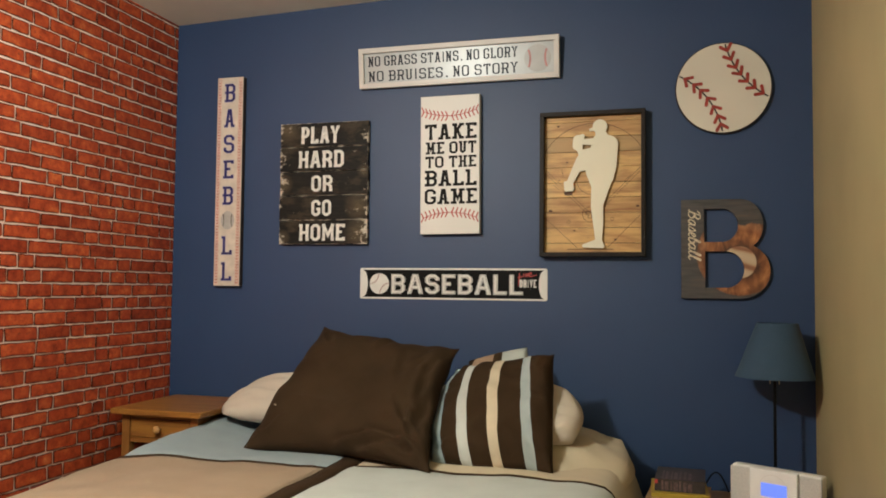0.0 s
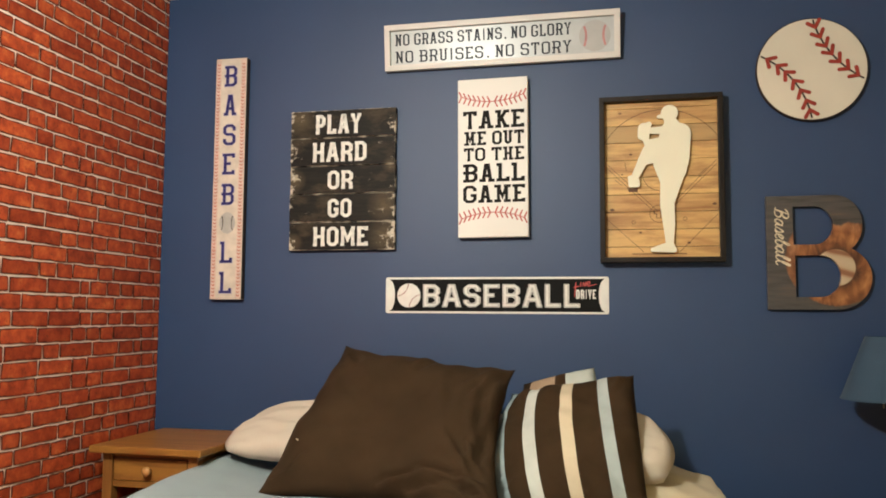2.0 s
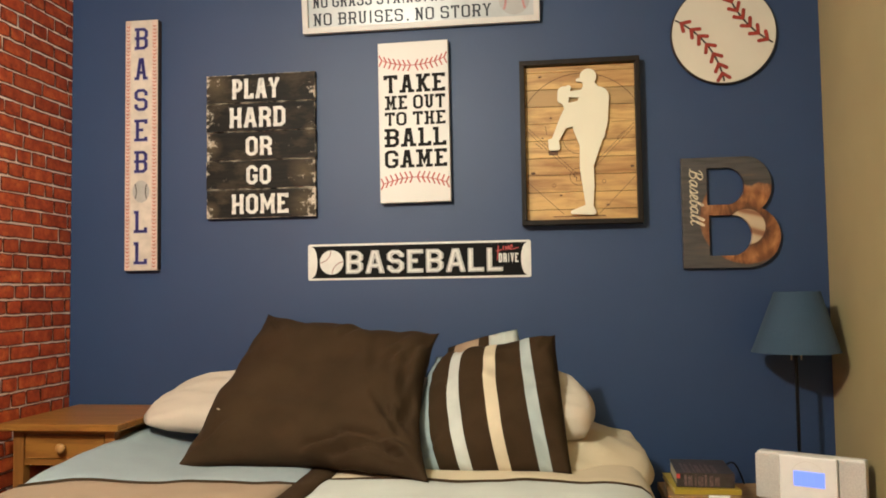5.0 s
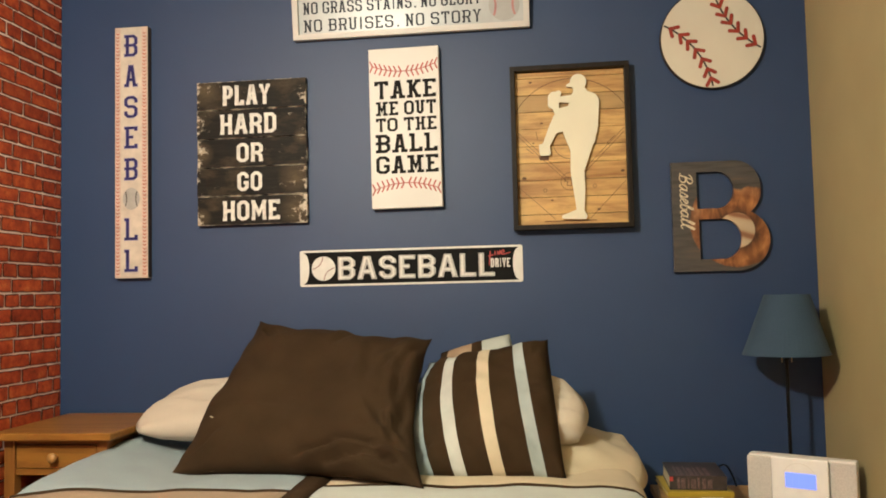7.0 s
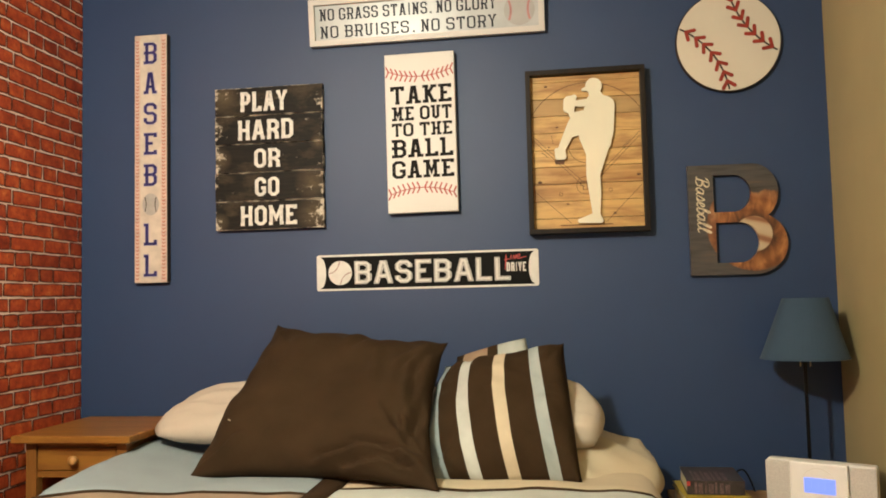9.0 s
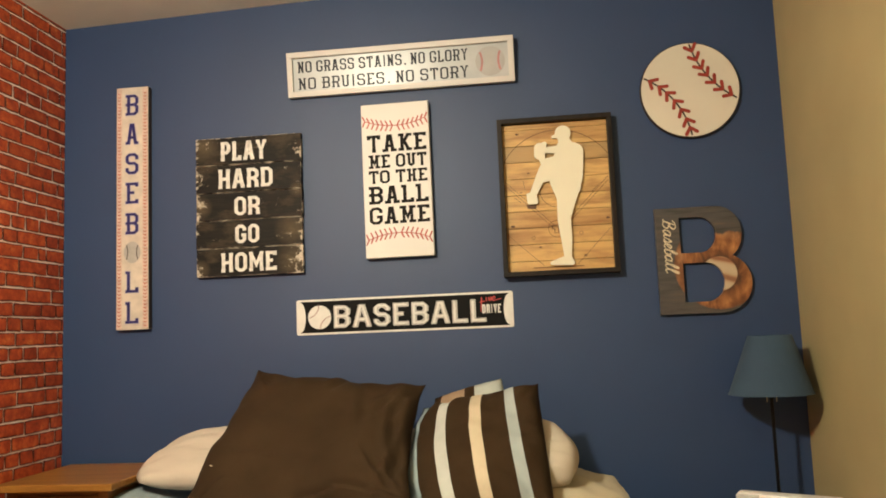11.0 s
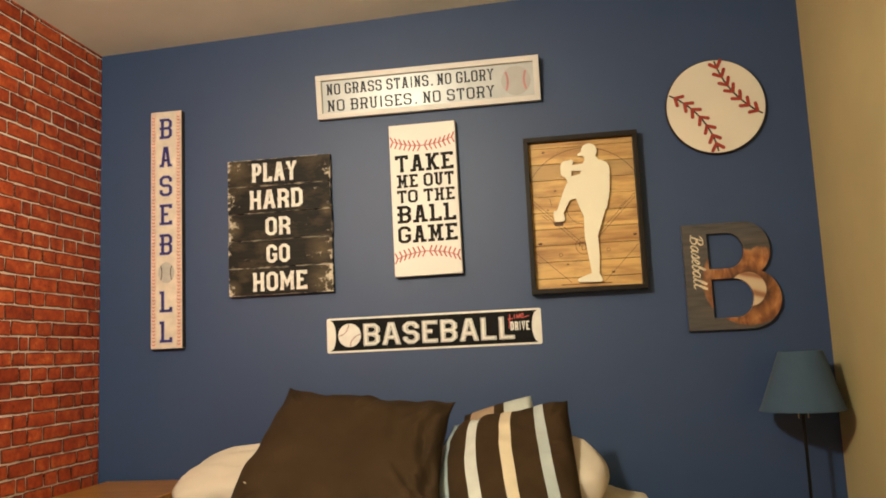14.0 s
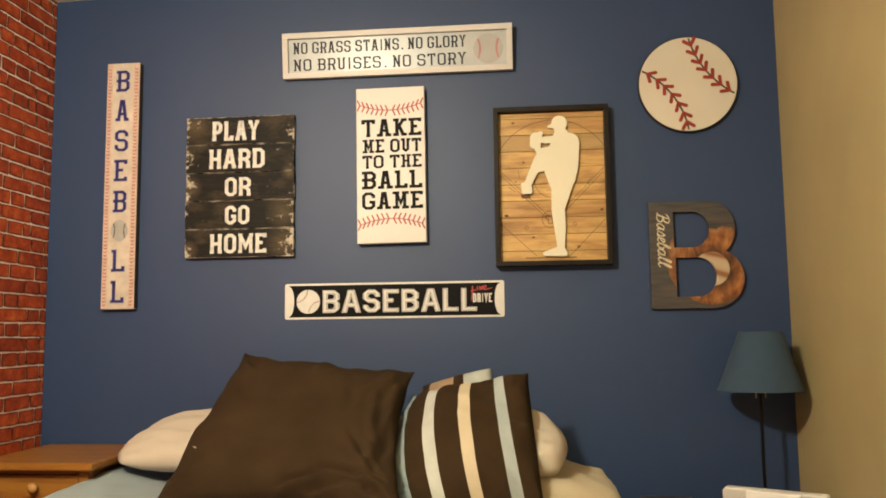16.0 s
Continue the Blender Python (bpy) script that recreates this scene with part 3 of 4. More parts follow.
def tube(pts, r, n=8):
    bm = bmesh.new()
    pts = [Vector(p) for p in pts]
    rings = []
    for i, p in enumerate(pts):
        d = (pts[min(i + 1, len(pts) - 1)] - pts[max(i - 1, 0)]).normalized()
        e1 = d.cross(Vector((0.3, 0.2, 1))).normalized()
        e2 = d.cross(e1)
        rings.append([bm.verts.new(p + (e1 * math.cos(k * 2 * math.pi / n) + e2 * math.sin(k * 2 * math.pi / n)) * r) for k in range(n)])
    for a, b in zip(rings, rings[1:]):
        for k in range(n):
            bm.faces.new((a[k], a[(k + 1) % n], b[(k + 1) % n], b[k]))
    bm.faces.new(rings[0][::-1])
    bm.faces.new(rings[-1])
    return bm


# ---- room ----
XR, ZC, YS = 2.727, 2.421, -4.6


def structure(name, bm, material, label):
    return tagged(part(name, bm, material), label, name.split("_")[0], kind="structure")


structure("wall_north", block(-0.1, XR + 0.1, 0, 0.1, -0.1, ZC + 0.1), M["blue_wall"], "dark blue painted bedroom wall with satin sheen")
wall_west = structure("wall_west", block(-0.1, -0.001, YS, 0, -0.1, ZC + 0.1), M["mortar"], "wall covered in red brick print with pale mortar")
structure("wall_east", block(XR, XR + 0.1, YS, 0, -0.1, ZC + 0.1), M["tan_wall"], "plain tan painted bedroom wall")
# Never in view: closes the room, its dark blue assumed to keep bounce low.
structure("wall_south", block(-0.1, XR + 0.1, YS - 0.1, YS, -0.1, ZC + 0.1), M["blue_wall"], "unseen wall closing the room, dark blue to cut bounced light")
slab = block(-0.1, XR + 0.1, YS - 0.1, 0.1, ZC - 0.013, ZC + 0.2)
for v in slab.verts:
    v.co.z += 0.030 * v.co.x
structure("ceiling", slab, M["ceiling"], "off-white painted ceiling with fine texture")
structure("floor", block(-0.1, XR + 0.1, YS - 0.1, 0.1, -0.1, 0), M["carpet"], "brown carpeted bedroom floor")

# ---- wall signs (local x to the right, z up, the face towards -y) ----


def hung(name, label, x0, x1, z0, z1, tilt=0.0, spin=0.0, off=0.001, turn=0.0):
    """A sign's base on the blue wall, at the middle of its back; half width and half height."""
    m = pose((x0 + x1) / 2, -off, (z0 + z1) / 2, tilt, spin, turn)
    return thing(name, label, "wall sign", m, "baseball signs on the wall"), (x1 - x0) / 2, (z1 - z0) / 2


def chevrons(x, z0, z1, step, w, h, thick, y, bm):
    """A column of small stitch marks pointing down."""
    z = z0
    while z < z1:
        stroke(bm, [(x - w, z + h), (x, z)], thick, y, y - 0.0004)
        stroke(bm, [(x, z), (x + w, z + h)], thick, y, y - 0.0004)
        z += step
    return bm


def arc(cx, cz, r, a0, a1, n=24):
    return [(cx + r * math.cos(radians(a0 + (a1 - a0) * i / n)), cz + r * math.sin(radians(a0 + (a1 - a0) * i / n))) for i in range(n + 1)]


def stitch_row(bm, pts, size, w, y, flip=1, every=1, spread=55, depth=0.0006):
    """Pairs of stitches along a seam, opening along its direction."""
    for i in range(0, len(pts), every):
        a, b = pts[max(i - 1, 0)], pts[min(i + 1, len(pts) - 1)]
        base = math.atan2(b[1] - a[1], b[0] - a[0])
        for s in (1, -1):
            ang = base + s * radians(spread) * flip if flip > 0 else base + math.pi + s * radians(spread)
            p = pts[i]
            stroke(bm, [p, (p[0] + size * math.cos(ang), p[1] + size * math.sin(ang))], w, y, y - depth)
    return bm


def small_ball(parent, cx, cz, r, y, face, seam, upright=True, tall=1.0, line=0.05, stitch=0.0):
    """A printed ball with two seams: along its sides, or round two opposite corners."""
    ball = part("printed_ball", prism(bmesh.new(), circle(cx, cz, r, 48, r * tall), y, y - 0.0006), face, parent)
    rows = (arc(cx - 2.15 * r, cz, r * 1.6, -28, 28), arc(cx + 2.15 * r, cz, r * 1.6, 152, 208)) if upright else (
        arc(cx - 1.1 * r, cz + 1.0 * r, r * 1.05, -85, 0), arc(cx + 1.1 * r, cz - 1.0 * r, r * 1.05, 95, 180))
    for row in rows:
        bm = bmesh.new()
        row = [p for p in row if math.hypot(p[0] - cx, p[1] - cz) < r * 0.95]
        row = [(x, cz + (z - cz) * tall) for x, z in row]
        stroke(bm, row, r * line, y - 0.0006, y - 0.0010)
        if stitch:
            stitch_row(bm, row, r * stitch, r * line * 0.8, y - 0.0006, every=2)
        part("seam", bm, seam, ball)
    return ball


def upright_sign():
    s, w, h = hung("baseball_sign", "tall narrow cream sign with navy letters and red stitched borders", 0.233, 0.362, 1.194, 2.138)
    part("board", block(-w, w, -0.028, 0, -h, h, 0.0015), M["board_cream"], s)
    y = -0.0283
    for ch, at in (("B", 0.075), ("A", 0.197), ("S", 0.322), ("E", 0.444), ("B", 0.57), ("L", 0.808), ("L", 0.932)):
        cz = h - 2 * h * at
        halo = part("letter_halo", block_letter(ch, -0.0295, 0.0275, cz - 0.0435, cz + 0.0435, y, 0.0003, 0.0165, 0.0145, 0.15), M["halo"], s)
        part("letter", block_letter(ch, -0.0265, 0.0245, cz - 0.0405, cz + 0.0405, y - 0.0007, 0.0004, 0.0115, 0.0095, 0.15), M["navy"], halo)
    small_ball(s, 0.0, h - 2 * h * 0.688, 0.033, y, M["grey_ball"], M["rim"], tall=1.25, line=0.06, stitch=0.10)
    for x0, x1 in ((-w + 0.001, -0.042), (0.041, w - 0.001)):
        part("border_strip", block(x0, x1, -0.0286, -0.0281, -h + 0.001, h - 0.001), M["pink"], s)
    y -= 0.0004
    for x in (-0.053, 0.052):
        part("stitched_border", chevrons(x, -h + 0.012, h - 0.018, 0.0133, 0.0062, 0.006, 0.0030, y, bmesh.new()), M["soft_red"], s)
    part("edge_strip", block(w, w + 0.0015, -0.0265, -0.001, -h + 0.002, h - 0.002), M["rim"], s)


def plank_sign():
    s, w, h = hung("plank_sign", "distressed black plank sign with white capital letters", 0.553, 0.968, 1.377, 1.911)
    rows = (("PLAY", 0.24, 0.675, 0.70), ("HARD", 0.215, 0.73, 0.70), ("OR", 0.365, 0.605, 0.66), ("GO", 0.37, 0.595, 0.66), ("HOME", 0.235, 0.755, 0.68))
    for side in (-0.6, 0.6):
        part("batten", block(w * side - 0.02, w * side + 0.02, -0.007, 0, -h + 0.02, h - 0.02), M["rim"], s)
    each = 2 * h / 5
    for i, (word, a, b, tall) in enumerate(rows):
        z1 = h - i * each
        shift = (0.0, -0.001, 0.001, -0.001, 0.0005)[i]
        plank = part("plank", block(-w + shift, w + shift, -0.024, -0.007, z1 - each + 0.0022, z1, 0.0012), M["black"], s)
        pad = each * (1 - tall) / 2
        letters(word, -w + 2 * w * a, -w + 2 * w * b, z1 - each + pad, z1 - pad, -0.0242, 0.0005, M["white_ink"], plank, 0.19, 0.165, 0.05, gap=0.12)


def ballgame_sign():
    s, w, h = hung("ball_game_sign", "white canvas sign with black slab letters and red stitching", 1.207, 1.461, 1.418, 1.997, 0.0, -0.4)
    part("board", block(-w, w, -0.032, 0, -h, h, 0.002), M["board_white"], s)
    y = -0.0323
    for word, x0, x1, v0, v1 in (("TAKE", 0.075, 0.955, 0.205, 0.318), ("ME OUT", 0.09, 0.95, 0.335, 0.422), ("TO THE", 0.085, 0.95, 0.438, 0.522),
                                 ("BALL", 0.075, 0.955, 0.540, 0.655), ("GAME", 0.075, 0.96, 0.675, 0.785)):
        letters(word, -w + 2 * w * x0, -w + 2 * w * x1, h - 2 * h * v1, h - 2 * h * v0, y, 0.0005, M["ink"], s, 0.195, 0.165, 0.20, gap=0.08, space=0.32)
    for sign in (1, -1):
        r = 0.30
        mid = sign * h * (1 - 2 * (0.148 if sign > 0 else 0.155))
        row = arc(0, mid + sign * r, r, -90 * sign - 25.5, -90 * sign + 25.5, 15)
        bm = stroke(bmesh.new(), [p for p in row if abs(p[0]) < w], 0.0032, y, y - 0.0005)
        for i in range(1, 15):
            p = row[i]
            lean = 0.011 if p[0] < 0 else -0.011
            for up in (1, -1):
                q = (p[0] - lean * 0.9, p[1] + up * 0.026 * (0.75 if up * sign > 0 else 0.8))
                if abs(q[0]) < w:
                    stroke(bm, [p, q], 0.0054, y, y - 0.0006)
        part("stitching", bm, M["soft_red"], s, "printed red seam stitching")


def framed_motto():
    s, w, h = hung("motto_sign", "long white framed sign with two lines of slate lettering", 0.925, 1.787, 2.051, 2.221, 6.8, off=0.0095)
    f = 0.021
    part("panel", block(-w + f, w - f, -0.016, -0.004, -h + f, h - f), M["paper"], s, "glossy silvery printed panel")
    for n, (x0, x1, z0, z1) in enumerate(((-w, w, h - f, h), (-w, w, -h, -h + f), (-w, -w + f, -h + f, h - f), (w - f, w, -h + f, h - f))):
        part("frame_rail" if n < 2 else "frame_stile", block(x0, x1, -0.030, 0, z0, z1, 0.001), M["frame_white"], s)
    y = -0.0163
    x0 = -w + 2 * w * 0.045
    letters("NO GRASS STAINS. NO GLORY", x0, -w + 2 * w * 0.802, 0.0085, 0.0515, y, 0.0003, M["slate"], s, 0.155, 0.115, 0.14, gap=0.14, space=0.34)
    letters("NO BRUISES. NO STORY", x0, -w + 2 * w * 0.802, -0.0555, -0.0115, y, 0.0003, M["slate"], s, 0.155, 0.115, 0.14, gap=0.16, space=0.36)
    small_ball(s, w * 0.795, -0.002, 0.055, y, M["paper_ball"], M["pale_seam"], line=0.14)


def line_drive_sign():
    s, w, h = hung("metal_baseball_sign", "embossed black and white metal baseball street sign", 0.932, 1.739, 1.146, 1.277)
    c = 0.008
    rim = [(x * (w - c) + c * math.cos(a), z * (h - c) + c * math.sin(a)) for x, z, a0 in ((1, 1, 0), (-1, 1, 90), (-1, -1, 180), (1, -1, 270)) for a in (radians(a0 + k * 22.5) for k in range(5))]
    plate = part("plate", prism(bmesh.new(), rim, 0, -0.003), M["enamel_white"], s)
    b = 0.0075
    left = [(-w + 0.013 + 0.022 * math.cos(math.asin(z / (h - b) * 0.999)), z) for z in (-(h - b) + 2 * (h - b) * i / 14 for i in range(15))]
    field = left[::-1] + [(-x, z) for x, z in left]
    part("black_field", prism(bmesh.new(), field, -0.003, -0.0036), M["enamel"], s)
    y = -0.0037
    letters("BASEBALL", -w + 0.142, -w + 0.708, -0.043, 0.040, y, 0.0015, M["enamel_white"], s, 0.225, 0.18, 0.0, gap=0.11, inlay=M["silver"])
    letters("DRIVE", w - 0.113, w - 0.044, -0.012, 0.020, y, 0.0006, M["enamel_white"], s, 0.26, 0.17, 0.0)
    bm = bmesh.new()
    for line in (((0.06, 1.0), (0.05, 0.2), (0.0, -1.5)), ((-0.05, 0.1), (0.10, 0.2), (0.24, 0.3)), ((0.33, 0.95), (0.30, 0.6), (0.31, 0.2)), ((0.40, 0.2), (0.44, 0.9), (0.50, 0.3), (0.57, 1.0), (0.58, 0.35)),
                 ((0.64, 0.55), (0.76, 0.75), (0.72, 1.05), (0.63, 0.75), (0.67, 0.35), (0.80, 0.40), (1.08, 0.62))):
        brush(bm, [(w - 0.118 + 0.070 * a, 0.026 + 0.021 * b) for a, b in line], 0.0042, y, 0.0006)
    part("script", bm, M["red"], s, "red brushed script")
    small_ball(s, -w + 0.088, -0.001, 0.044, y, M["enamel_white"], M["dull_red"], upright=False, line=0.035, stitch=0.07)


def pitcher_picture():
    s, w, h = hung("framed_picture", "dark framed pine plank picture with a white cut-out figure", 1.712, 2.124, 1.324, 1.901, off=0.001)
    f, d = 0.017, 0.046
    for n, (x0, x1, z0, z1) in enumerate(((-w, w, h - f, h), (-w, w, -h, -h + f), (-w, -w + f, -h + f, h - f), (w - f, w, -h + f, h - f))):
        part("frame_rail" if n < 2 else "frame_stile", block(x0, x1, -d, 0, z0, z1, 0.0015), M["frame_black"], s)
    low = -h + f
    for i in range(10):
        top = min(-0.2345 + 0.0605 * i, h - f)
        part("plank", block(-w + f, w - f, -0.018 - 0.0004 * (i % 3), -0.004, low + 0.0008, top - 0.0008, 0.0008), M["pine_dark" if i == 7 else "pine"], s)
        low = top
    y = -0.0189
    bm = bmesh.new()
    stroke(bm, [p for p in arc(0.004, 0.02, 0.222, 20, 160, 40) if abs(p[0]) < w - f], 0.0022, y, y - 0.0004)
    for off in (0.0, 0.014):
        stroke(bm, [(-0.185, 0.060 - off), (-0.012, -0.112 - off)], 0.0016, y, y - 0.0004)
        stroke(bm, [(0.185, 0.062 - off), (0.028, -0.095 - off)], 0.0016, y, y - 0.0004)
    stroke(bm, [(-0.185, -0.135), (-0.06, -0.252)], 0.0016, y, y - 0.0004)
    stroke(bm, [(0.185, -0.125), (0.06, -0.252)], 0.0016, y, y - 0.0004)
    stroke(bm, arc(-0.008, -0.121, 0.030, 0, 360, 28), 0.0018, y, y - 0.0004)
    stroke(bm, [(-0.024, -0.108), (-0.002, -0.108), (-0.002, -0.136), (-0.016, -0.136), (-0.016, -0.122), (-0.024, -0.122), (-0.024, -0.108)], 0.003, y, y - 0.0004)
    for cx, cz, r in ((-0.093, -0.150, 0.006), (0.078, -0.140, 0.006), (0.0, 0.02, 0.062)):
        stroke(bm, arc(cx, cz, r, 0, 360, 24), 0.0018, y, y - 0.0004)
    for a, b in (((0.125, 0.01), (0.152, 0.035)), ((0.125, 0.01), (0.135, 0.0)), ((-0.155, 0.0), (-0.13, -0.02)), ((-0.12, 0.06), (-0.115, 0.03)), ((0.09, 0.06), (0.085, 0.03))):
        stroke(bm, [a, b], 0.0018, y, y - 0.0004)
    stroke(bm, [(-0.098, -0.259), (0.082, -0.259)], 0.003, y, y - 0.0004)
    part("burnt_drawing", bm, M["burnt"], s, "thin burnt field drawing on the planks")
    # Flat dark brown patch on the planks, just under the cut-out's raised foot.
    part("scorch", prism(bmesh.new(), [(-0.113, -0.029), (-0.076, -0.026), (-0.079, -0.044), (-0.108, -0.043)], y, y - 0.0003), M["dark_patch"], s, "dark brown patch under the raised foot")
    for cx, cz, r in ((-0.135, 0.235, 0.006), (-0.10, 0.088, 0.005), (0.175, -0.09, 0.007), (-0.165, -0.105, 0.008), (0.09, -0.222, 0.006), (-0.07, -0.185, 0.005), (-0.13, 0.018, 0.004)):
        part("knot", prism(bmesh.new(), circle(cx, cz, r, 14, r * 0.62), y, y - 0.0003), M["burnt"], s, "dark knot in the pine")
    # the cut-out, one plain flat shape of overlapping rounded pieces
    pieces = (
        ((0.031, 0.225, 0.0285),), ((-0.006, 0.214, 0.005), (0.018, 0.219, 0.010)), ((0.033, 0.199, 0.020), (0.042, 0.174, 0.027)),
        ((0.031, 0.172, 0.026), (0.064, 0.152, 0.037), (0.048, 0.070, 0.047), (0.016, 0.080, 0.040)), ((0.016, 0.052, 0.041), (0.046, 0.030, 0.040), (0.023, -0.014, 0.024)),
        ((0.046, 0.060, 0.047), (0.028, -0.011, 0.029), (0.019, -0.087, 0.023)), ((0.020, -0.095, 0.0235), (0.025, -0.156, 0.0195), (0.026, -0.219, 0.0135)),
        ((-0.031, -0.246, 0.007), (0.026, -0.234, 0.016), (0.040, -0.247, 0.009)), ((-0.008, 0.090, 0.034), (-0.041, 0.097, 0.020), (-0.059, 0.064, 0.017)),
        ((-0.059, 0.064, 0.017), (-0.088, 0.003, 0.0125)), ((-0.106, 0.006, 0.005), (-0.101, -0.021, 0.008), (-0.079, -0.020, 0.009), (-0.086, 0.003, 0.012)),
        ((-0.054, 0.174, 0.021), (-0.062, 0.150, 0.014), (-0.049, 0.141, 0.011)), ((-0.034, 0.126, 0.010), (0.019, 0.116, 0.030)), ((-0.050, 0.140, 0.011), (-0.040, 0.115, 0.012)),
        ((-0.048, 0.178, 0.015), (-0.037, 0.189, 0.009)), ((-0.041, 0.167, 0.009), (-0.018, 0.161, 0.007), (0.028, 0.168, 0.014)))
    bm = bmesh.new()
    for i, blobs in enumerate(pieces):
        prism(bm, hull([p for x, z, r in blobs for p in circle(x, z, r, 28)]), -0.026, -0.0335 - 0.00004 * i)
    cut = part("cutout", bm, M["cutout"], s, "flat white painted cut-out shape")
    for x, z in ((0.04, 0.12), (0.02, -0.06)):
        part("spacer", block(x - 0.01, x + 0.01, -0.026, -0.018, z - 0.01, z + 0.01), M["rim"], cut)


def round_ball():
    s, w, h = hung("round_baseball", "round cream wooden baseball with dark red stitches", 2.235, 2.586, 1.793, 2.144)
    part("disc", lathe([(w - 0.003, -0.018), (w, -0.015), (w, -0.003), (w - 0.002, 0.0)], 72), M["rim"], s).rotation_euler = (radians(90), 0, 0)
    for c in s.children:
        c.location.y = -0.018
    y = -0.0182
    part("face", prism(bmesh.new(), circle(0, 0, w - 0.004, 72), y, y - 0.0008), M["ball_white"], s)
    y -= 0.0009
    for cx, cz, r, a0, a1, flip in ((0.336, 0.247, 0.337, 190, 244, 1), (-0.305, -0.216, 0.306, 4, 68, -1)):
        row = [p for p in arc(cx, cz, r, a0, a1, 60) if math.hypot(*p) < w - 0.005]
        part("seam", stroke(bmesh.new(), row, 0.0062, y, y - 0.0008), M["line"], s)
        n = len(row)
        picks = [row[int((i + 0.62) * n / 7.4)] for i in range(7)]
        for i, p in enumerate(picks):
            bm = bmesh.new()
            k = row.index(p)
            a, b = row[max(k - 1, 0)], row[min(k + 1, n - 1)]
            base = math.atan2(b[1] - a[1], b[0] - a[0]) + (math.pi if (b[1] - a[1]) * flip < 0 else 0)
            for sgn in (1, -1):
                ang = base + sgn * radians(52)
                q = (p[0] + 0.0245 * math.cos(ang), p[1] + 0.0245 * math.sin(ang))
                foot = (p[0] - 0.006 * math.cos(base), p[1] - 0.006 * math.sin(base))
                prism(bm, hull(circle(*foot, 0.0055, 12) + circle(*q, 0.0062, 12)), y, y - 0.0022 - 0.0002 * (sgn > 0))
            part("stitch", bm, M["felt_red"], s, "raised dark red stitch")


def script_strokes(ch):
    """Brush lines and width of a slanted handwritten letter, the capital one unit high."""
    if ch == "B":
        return [[(0.20, 1.0), (0.12, 0.5), (0.04, 0.04), (-0.10, 0.08)],
                [(-0.08, 0.76), (0.08, 0.98), (0.36, 1.03), (0.48, 0.84), (0.36, 0.60), (0.14, 0.52), (0.42, 0.44), (0.48, 0.20), (0.32, 0.0), (0.08, 0.02)]], 0.60
    if ch == "a":
        return [[(0.36, 0.50), (0.20, 0.58), (0.05, 0.38), (0.03, 0.12), (0.14, 0.0), (0.28, 0.16), (0.38, 0.56), (0.34, 0.15), (0.42, 0.0), (0.54, 0.12)]], 0.50
    if ch == "s":
        return [[(0.0, 0.10), (0.20, 0.60), (0.27, 0.48), (0.30, 0.20), (0.18, 0.0), (0.05, 0.06)], [(0.22, 0.0), (0.40, 0.12)]], 0.38
    if ch == "e":
        return [[(0.0, 0.12), (0.20, 0.30), (0.29, 0.50), (0.19, 0.60), (0.07, 0.38), (0.07, 0.10), (0.20, 0.0), (0.38, 0.14)]], 0.36
    if ch == "b":
        return [[(0.0, 0.12), (0.18, 0.60), (0.28, 0.96), (0.20, 1.02), (0.10, 0.60), (0.06, 0.10), (0.18, 0.0), (0.34, 0.16), (0.35, 0.42), (0.25, 0.52), (0.44, 0.44)]], 0.42
    return [[(0.0, 0.12), (0.18, 0.60), (0.27, 0.98), (0.19, 1.04), (0.09, 0.50), (0.10, 0.08), (0.20, 0.0), (0.36, 0.14)]], 0.33


